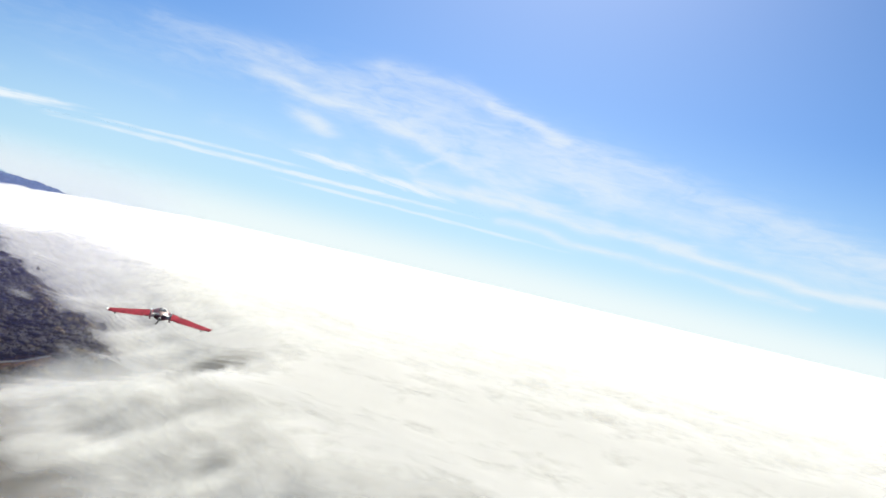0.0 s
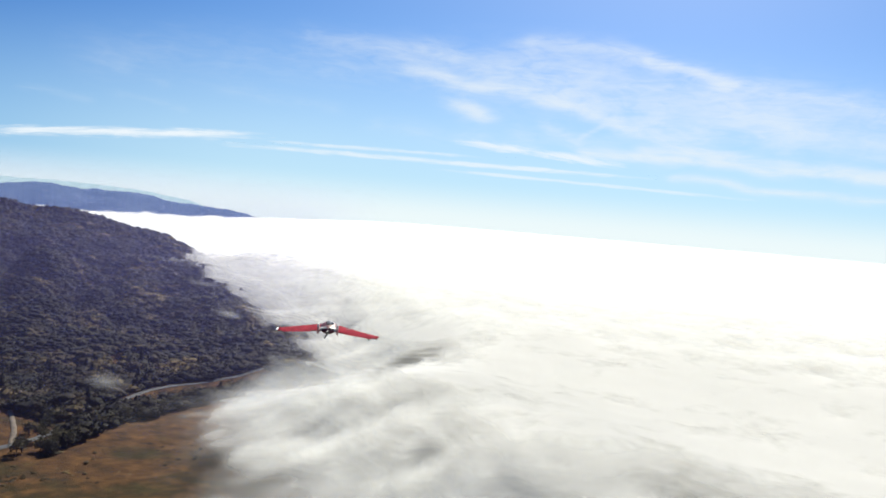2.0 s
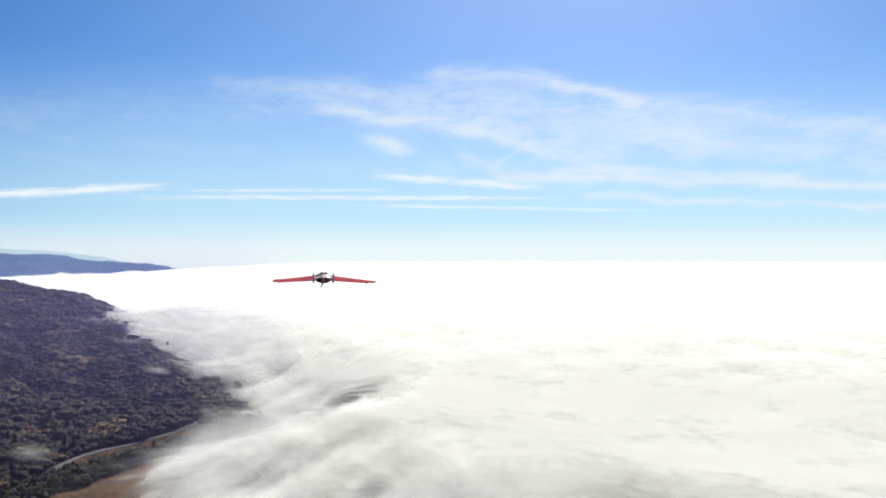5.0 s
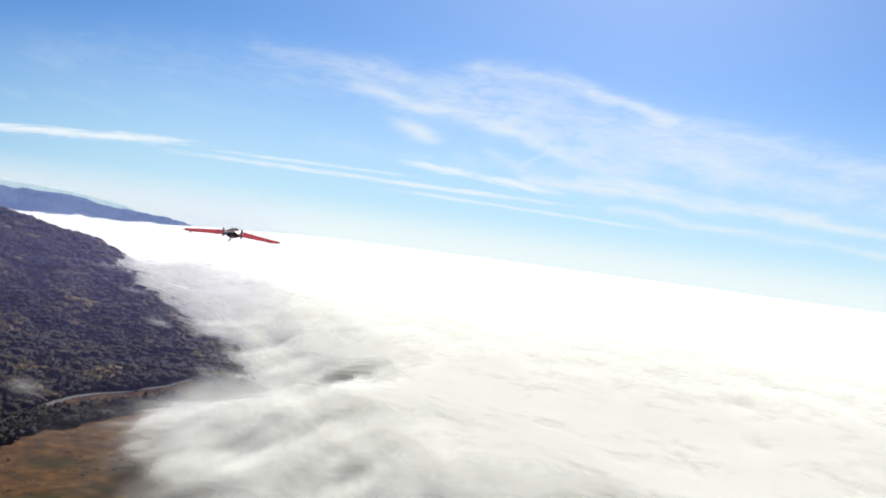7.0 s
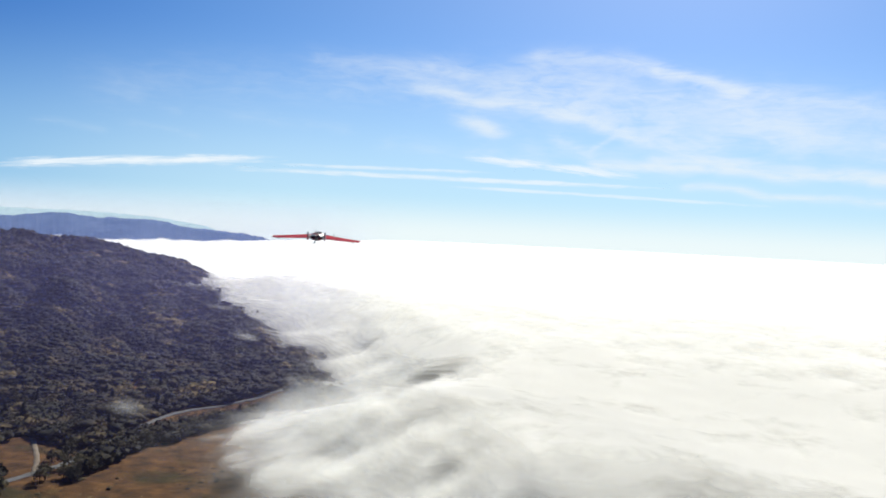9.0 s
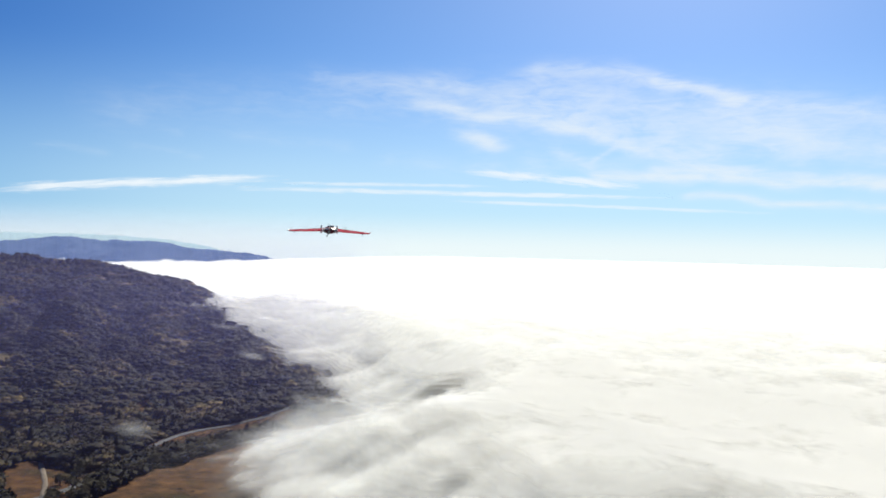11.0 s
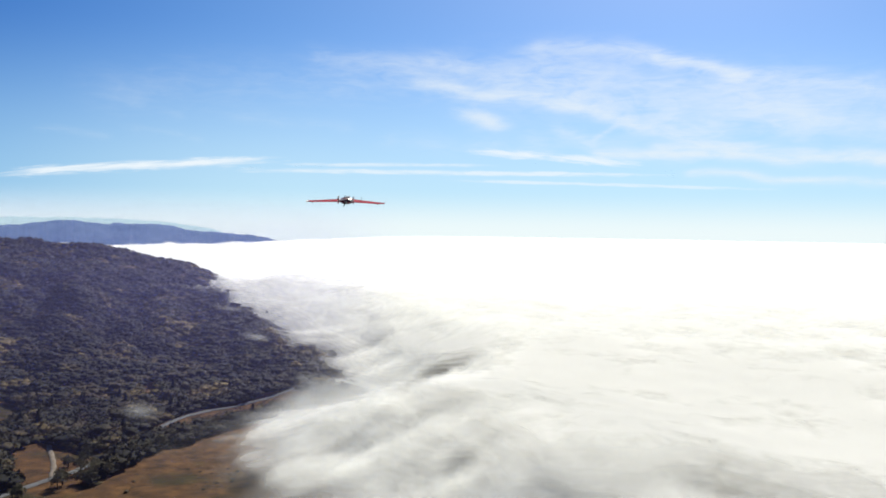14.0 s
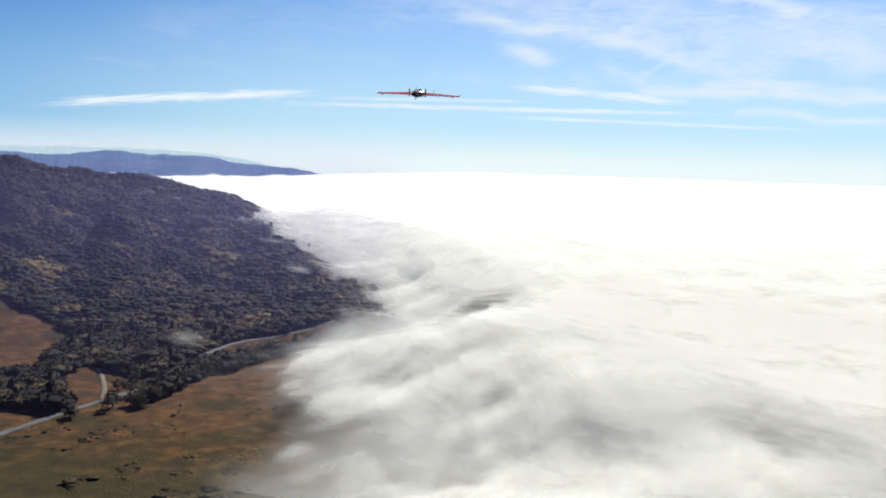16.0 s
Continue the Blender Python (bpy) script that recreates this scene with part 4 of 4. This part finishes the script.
for i, (x, y) in enumerate(places):
    m = pose(x, y, float(terrain(x, y)), 0, 0, rt.uniform(0, 360))
    if i < 3:
        kinds[i].matrix_basis = m
    else:
        copy_thing(kinds[i % 3], m)


# ---- the hut in the wood ----
def hut():
    root = new("hut")
    bm = bmesh.new()
    w, l, h, e = 2.2, 3.0, 2.6, 3.7
    v = [bm.verts.new(p) for p in ((-w, -l, -1), (w, -l, -1), (w, l, -1), (-w, l, -1), (-w, -l, h), (w, -l, h), (w, l, h), (-w, l, h), (0, -l, e), (0, l, e))]
    for f in ((0, 1, 5, 8, 4), (2, 3, 7, 9, 6), (1, 2, 6, 5), (3, 0, 4, 7), (4, 8, 9, 7), (5, 6, 9, 8), (3, 2, 1, 0)):
        bm.faces.new([v[i] for i in f])
    part("wall", bm, WHITE, root, "white painted hut walls")
    for s in (-1, 1):
        bm = bmesh.new()
        loft(bm, [[(0, y, e + 0.06), (s * (w + 0.4), y, h - 0.16), (s * (w + 0.4), y, h - 0.04), (0, y, e + 0.2)] for y in (-l - 0.35, l + 0.35)])
        part("roof", bm, GREY, root, "pale metal roof slope")
    bm = bmesh.new()
    box(bm, 0.6, -l - 0.02, 1.0, 0.9, 0.08, 2.0, 0.01)
    part("door", bm, BARK, root, "brown door")
    bm = bmesh.new()
    box(bm, -1.1, -l - 0.02, 1.4, 0.8, 0.06, 0.8, 0.01)
    part("window", bm, BLACK, root, "dark window")
    return tagged(root, "small white hut with a pale roof among trees", "hut")


# ---- the model flying wing ----
def box(bm, x, y, z, sx, sy, sz, bevel=0.0):
    made = bmesh.ops.create_cube(bm, size=1)["verts"]
    for v in made:
        v.co = Vector((x + v.co.x * sx, y + v.co.y * sy, z + v.co.z * sz))
    if bevel:
        edges = {e for v in made for e in v.link_edges}
        bmesh.ops.bevel(bm, geom=list(edges), offset=bevel, segments=2, affect='EDGES')


def loft(bm, rings, cap=True):
    loops = [[bm.verts.new(p) for p in ring] for ring in rings]
    n = len(loops[0])
    for a, b in zip(loops, loops[1:]):
        for k in range(n):
            bm.faces.new((a[k], a[(k + 1) % n], b[(k + 1) % n], b[k]))
    if cap:
        bm.faces.new(loops[0][::-1])
        bm.faces.new(loops[-1])
    bmesh.ops.recalc_face_normals(bm, faces=bm.faces)


def airfoil(x, lead, trail, z, thick):
    """One rib of the wing: a rounded nose, its thickest at a third, a thin tail."""
    up = ((0.0, 0.0), (0.04, 0.45), (0.14, 0.82), (0.32, 1.0), (0.55, 0.78), (0.8, 0.36), (1.0, 0.05))
    chord = lead - trail
    pts = [(x, lead - chord * u, z + thick * 0.6 * h) for u, h in up]
    pts += [(x, lead - chord * u, z - thick * 0.4 * h) for u, h in reversed(up[1:])]
    return pts


def wing_half(s):
    bm = bmesh.new()
    ribs = []
    for k in range(9):
        t = k / 8
        x = 0.07 + (0.585 - 0.07) * t
        ribs.append(airfoil(s * x, 0.125 - 0.345 * t, -0.190 - 0.172 * t, 0.002 + 0.004 * t * t, 0.040 - 0.020 * t))
    loft(bm, ribs)
    return bm


def flying_wing():
    root = new("flying_wing_model")
    for s in (-1, 1):
        wing = part("wing", wing_half(s), RED, root, "worn red foam wing half", True)
        bm = bmesh.new()
        rib = []
        for k in range(5):
            t = k / 4
            x = 0.20 + 0.33 * t
            y = -0.222 - 0.108 * t
            rib.append([(s * x, y, 0.010 - 0.004 * t), (s * x, y - 0.035, 0.006), (s * x, y - 0.035, 0.003), (s * x, y, 0.000)])
        loft(bm, rib)
        part("elevon", bm, RED, wing, "red control flap on the trailing edge")
        bm = bmesh.new()
        rib = []
        for k in range(9):
            t = k / 8
            x, lead, z, th = 0.075 + 0.505 * t, 0.125 - 0.345 * t, 0.002 + 0.004 * t * t, 0.040 - 0.020 * t
            rib.append([(s * x, lead + 0.003, z), (s * x, lead - 0.012, z + th * 0.32), (s * x, lead - 0.034, z + th * 0.58), (s * x, lead - 0.036, z + th * 0.5), (s * x, lead - 0.012, z - th * 0.25)])
        loft(bm, rib)
        part("edge_tape", bm, DARKRED, wing, "dark tape along the leading edge")
        bm = bmesh.new()
        box(bm, s * 0.50, -0.345, -0.006, 0.012, 0.030, 0.022, 0.003)
        part("control_horn", bm, BLACK, wing, "small dark control horn")
        bm = bmesh.new()
        loft(bm, [[(s * 0.106, -0.10, 0.0), (s * 0.126, -0.10, 0.0), (s * 0.126, -0.235, -0.020), (s * 0.106, -0.235, -0.020)],
                  [(s * 0.106, -0.11, 0.02), (s * 0.126, -0.11, 0.02), (s * 0.126, -0.245, 0.02), (s * 0.106, -0.245, 0.02)],
                  [(s * 0.109, -0.165, 0.082), (s * 0.123, -0.165, 0.082), (s * 0.123, -0.245, 0.086), (s * 0.109, -0.245, 0.086)]])
        fin = part("fin", bm, PINK, root, "pale red fin with white tip")
        bm = bmesh.new()
        loft(bm, [[(s * 0.1045, -0.166, 0.060), (s * 0.1275, -0.166, 0.060), (s * 0.1275, -0.249, 0.062), (s * 0.1045, -0.249, 0.062)],
                  [(s * 0.1075, -0.172, 0.094), (s * 0.1245, -0.172, 0.094), (s * 0.1245, -0.244, 0.098), (s * 0.1075, -0.244, 0.098)]])
        part("fin_tip", bm, WHITE, fin, "white fin tip")
        bm = bmesh.new()
        box(bm, s * 0.088, -0.165, 0.024, 0.034, 0.06, 0.030, 0.006)
        part("servo", bm, WHITE, root, "pale servo beside the fin")
        bm = bmesh.new()
        loft(bm, [[(s * 0.02, -0.150, 0.052), (s * 0.02, -0.172, 0.046), (s * 0.02, -0.172, 0.040), (s * 0.02, -0.150, 0.046)],
                  [(s * 0.085, -0.115, 0.036), (s * 0.085, -0.140, 0.030), (s * 0.085, -0.140, 0.024), (s * 0.085, -0.115, 0.030)]])
        part("chevron", bm, WHITE, root, "white stripe across the tail deck")
    bm = bmesh.new()
    for k in range(3):
        box(bm, 0.215 + k * 0.024, -0.05 - k * 0.012, 0.0235 - k * 0.0006, 0.012, 0.075, 0.004, 0.001)
    part("stripe", bm, DARKRED, root, "dark bars on one wing")
    bm = bmesh.new()
    rings = []
    for y, w, h, z in ((0.19, 0.012, 0.012, 0.004), (0.165, 0.05, 0.045, 0.008), (0.10, 0.085, 0.075, 0.012), (0.0, 0.110, 0.085, 0.012),
                       (-0.10, 0.105, 0.078, 0.006), (-0.17, 0.075, 0.060, 0.0), (-0.205, 0.032, 0.034, 0.0)):
        rings.append([(w * math.cos(a), y, z + h * 0.6 * math.sin(a) * (1 if math.sin(a) > 0 else 0.95)) for a in np.linspace(0, 2 * math.pi, 14, endpoint=False)])
    loft(bm, rings)
    part("fuselage", bm, DARKRED, root, "dark red blended body pod", True)
    bm = bmesh.new()
    rings = []
    for y, w, h in ((0.15, 0.014, 0.030), (0.11, 0.045, 0.056), (0.03, 0.060, 0.072), (-0.05, 0.054, 0.064), (-0.11, 0.024, 0.042)):
        rings.append([(w * math.cos(a), y, h * math.sin(a)) for a in np.linspace(0, math.pi, 9)])
    loft(bm, rings)
    canopy = part("canopy", bm, BLACK, root, "glossy black hatch", True)
    bm = bmesh.new()
    # plain white block on the right of the hatch
    box(bm, 0.030, -0.01, 0.062, 0.050, 0.06, 0.034, 0.010)
    part("white_box", bm, WHITE, canopy, "white box on the hatch")
    for y, w, h in ((0.055, 0.057, 0.068), (-0.035, 0.058, 0.068)):
        bm = bmesh.new()
        loft(bm, [[((w + g) * math.cos(a), yy, (h + g) * math.sin(a)) for a in np.linspace(0.25, math.pi - 0.9, 9)] for yy, g in ((y + 0.011, 0.0), (y + 0.008, 0.004), (y - 0.008, 0.004), (y - 0.011, 0.0))], False)
        part("strap", bm, WHITE, canopy, "white strap over the hatch")
    bm = bmesh.new()
    box(bm, -0.03, -0.075, 0.068, 0.006, 0.012, 0.07, 0.002)
    part("post", bm, BLACK, canopy, "short dark post")
    bm = bmesh.new()
    box(bm, -0.045, -0.16, 0.032, 0.085, 0.03, 0.012, 0.004)
    part("cross_brace", bm, WHITE, root, "white brace across the tail")
    bm = bmesh.new()
    bmesh.ops.create_cone(bm, cap_ends=True, segments=14, radius1=0.020, radius2=0.018, depth=0.05, matrix=pose(0, -0.225, 0.0, 90))
    motor = part("motor", bm, GREY, root, "grey metal motor at the tail")
    bm = bmesh.new()
    for a in (0, 180):
        m = pose(0, -0.258, 0.0, 0, 24 + a, 0)
        rings = []
        for z, c, tw in ((0.008, 0.005, 40), (0.030, 0.009, 30), (0.060, 0.008, 20), (0.078, 0.004, 14)):
            t = radians(tw)
            rings.append([m @ Vector(p) for p in ((-c * math.cos(t), -c * math.sin(t), z), (0, 0.003, z), (c * math.cos(t), c * math.sin(t), z), (0, -0.003, z))])
        loft(bm, rings)
    part("propeller", bm, BLACK, motor, "dark two-bladed propeller")
    bm = bmesh.new()
    bmesh.ops.create_cone(bm, cap_ends=True, segments=8, radius1=0.0035, radius2=0.0025, depth=0.055, matrix=pose(0.235, -0.12, 0.045))
    bmesh.ops.create_uvsphere(bm, u_segments=8, v_segments=6, radius=0.005, matrix=pose(0.235, -0.12, 0.074))
    part("aerial", bm, BLACK, root, "thin dark aerial mast")
    bm = bmesh.new()
    bmesh.ops.create_cone(bm, cap_ends=True, segments=6, radius1=0.001, radius2=0.001, depth=0.12, matrix=pose(-0.385, -0.26, -0.045))
    part("wire_aerial", bm, GREY, root, "hanging wire aerial")
    bm = bmesh.new()
    loft(bm, [airfoil(0.58, -0.219, -0.349, 0.006, 0.020), airfoil(0.597, -0.240, -0.348, 0.008, 0.016), airfoil(0.611, -0.275, -0.348, 0.018, 0.010), airfoil(0.622, -0.300, -0.354, 0.040, 0.006)])
    part("wing_tip", bm, RED, root, "upturned red wing tip", True)
    # the sun glint on the left tip is put in as a white cap
    bm = bmesh.new()
    loft(bm, [airfoil(-0.58, -0.220, -0.349, 0.006, 0.022), airfoil(-0.598, -0.240, -0.350, 0.007, 0.022), airfoil(-0.608, -0.28, -0.33, 0.008, 0.010)])
    part("tip_glint", bm, WHITE, root, "white wing tip cap in place of a sun glint", True)
    return tagged(root, "red foam flying wing model aircraft with black hatch and twin fins", "model aircraft")


wing = flying_wing()
wing.matrix_basis = Matrix.Translation((0, 0, 200)) @ pose(0, 0, 0, 0, 0, 8.17) @ pose(0, 0, 0, 6.99) @ pose(0, 0, 0, 0, 1.07) @ Matrix.Scale(1.06, 4)
hut().matrix_basis = pose(-443, 782, float(terrain(-443, 782)), 0, 0, 30)
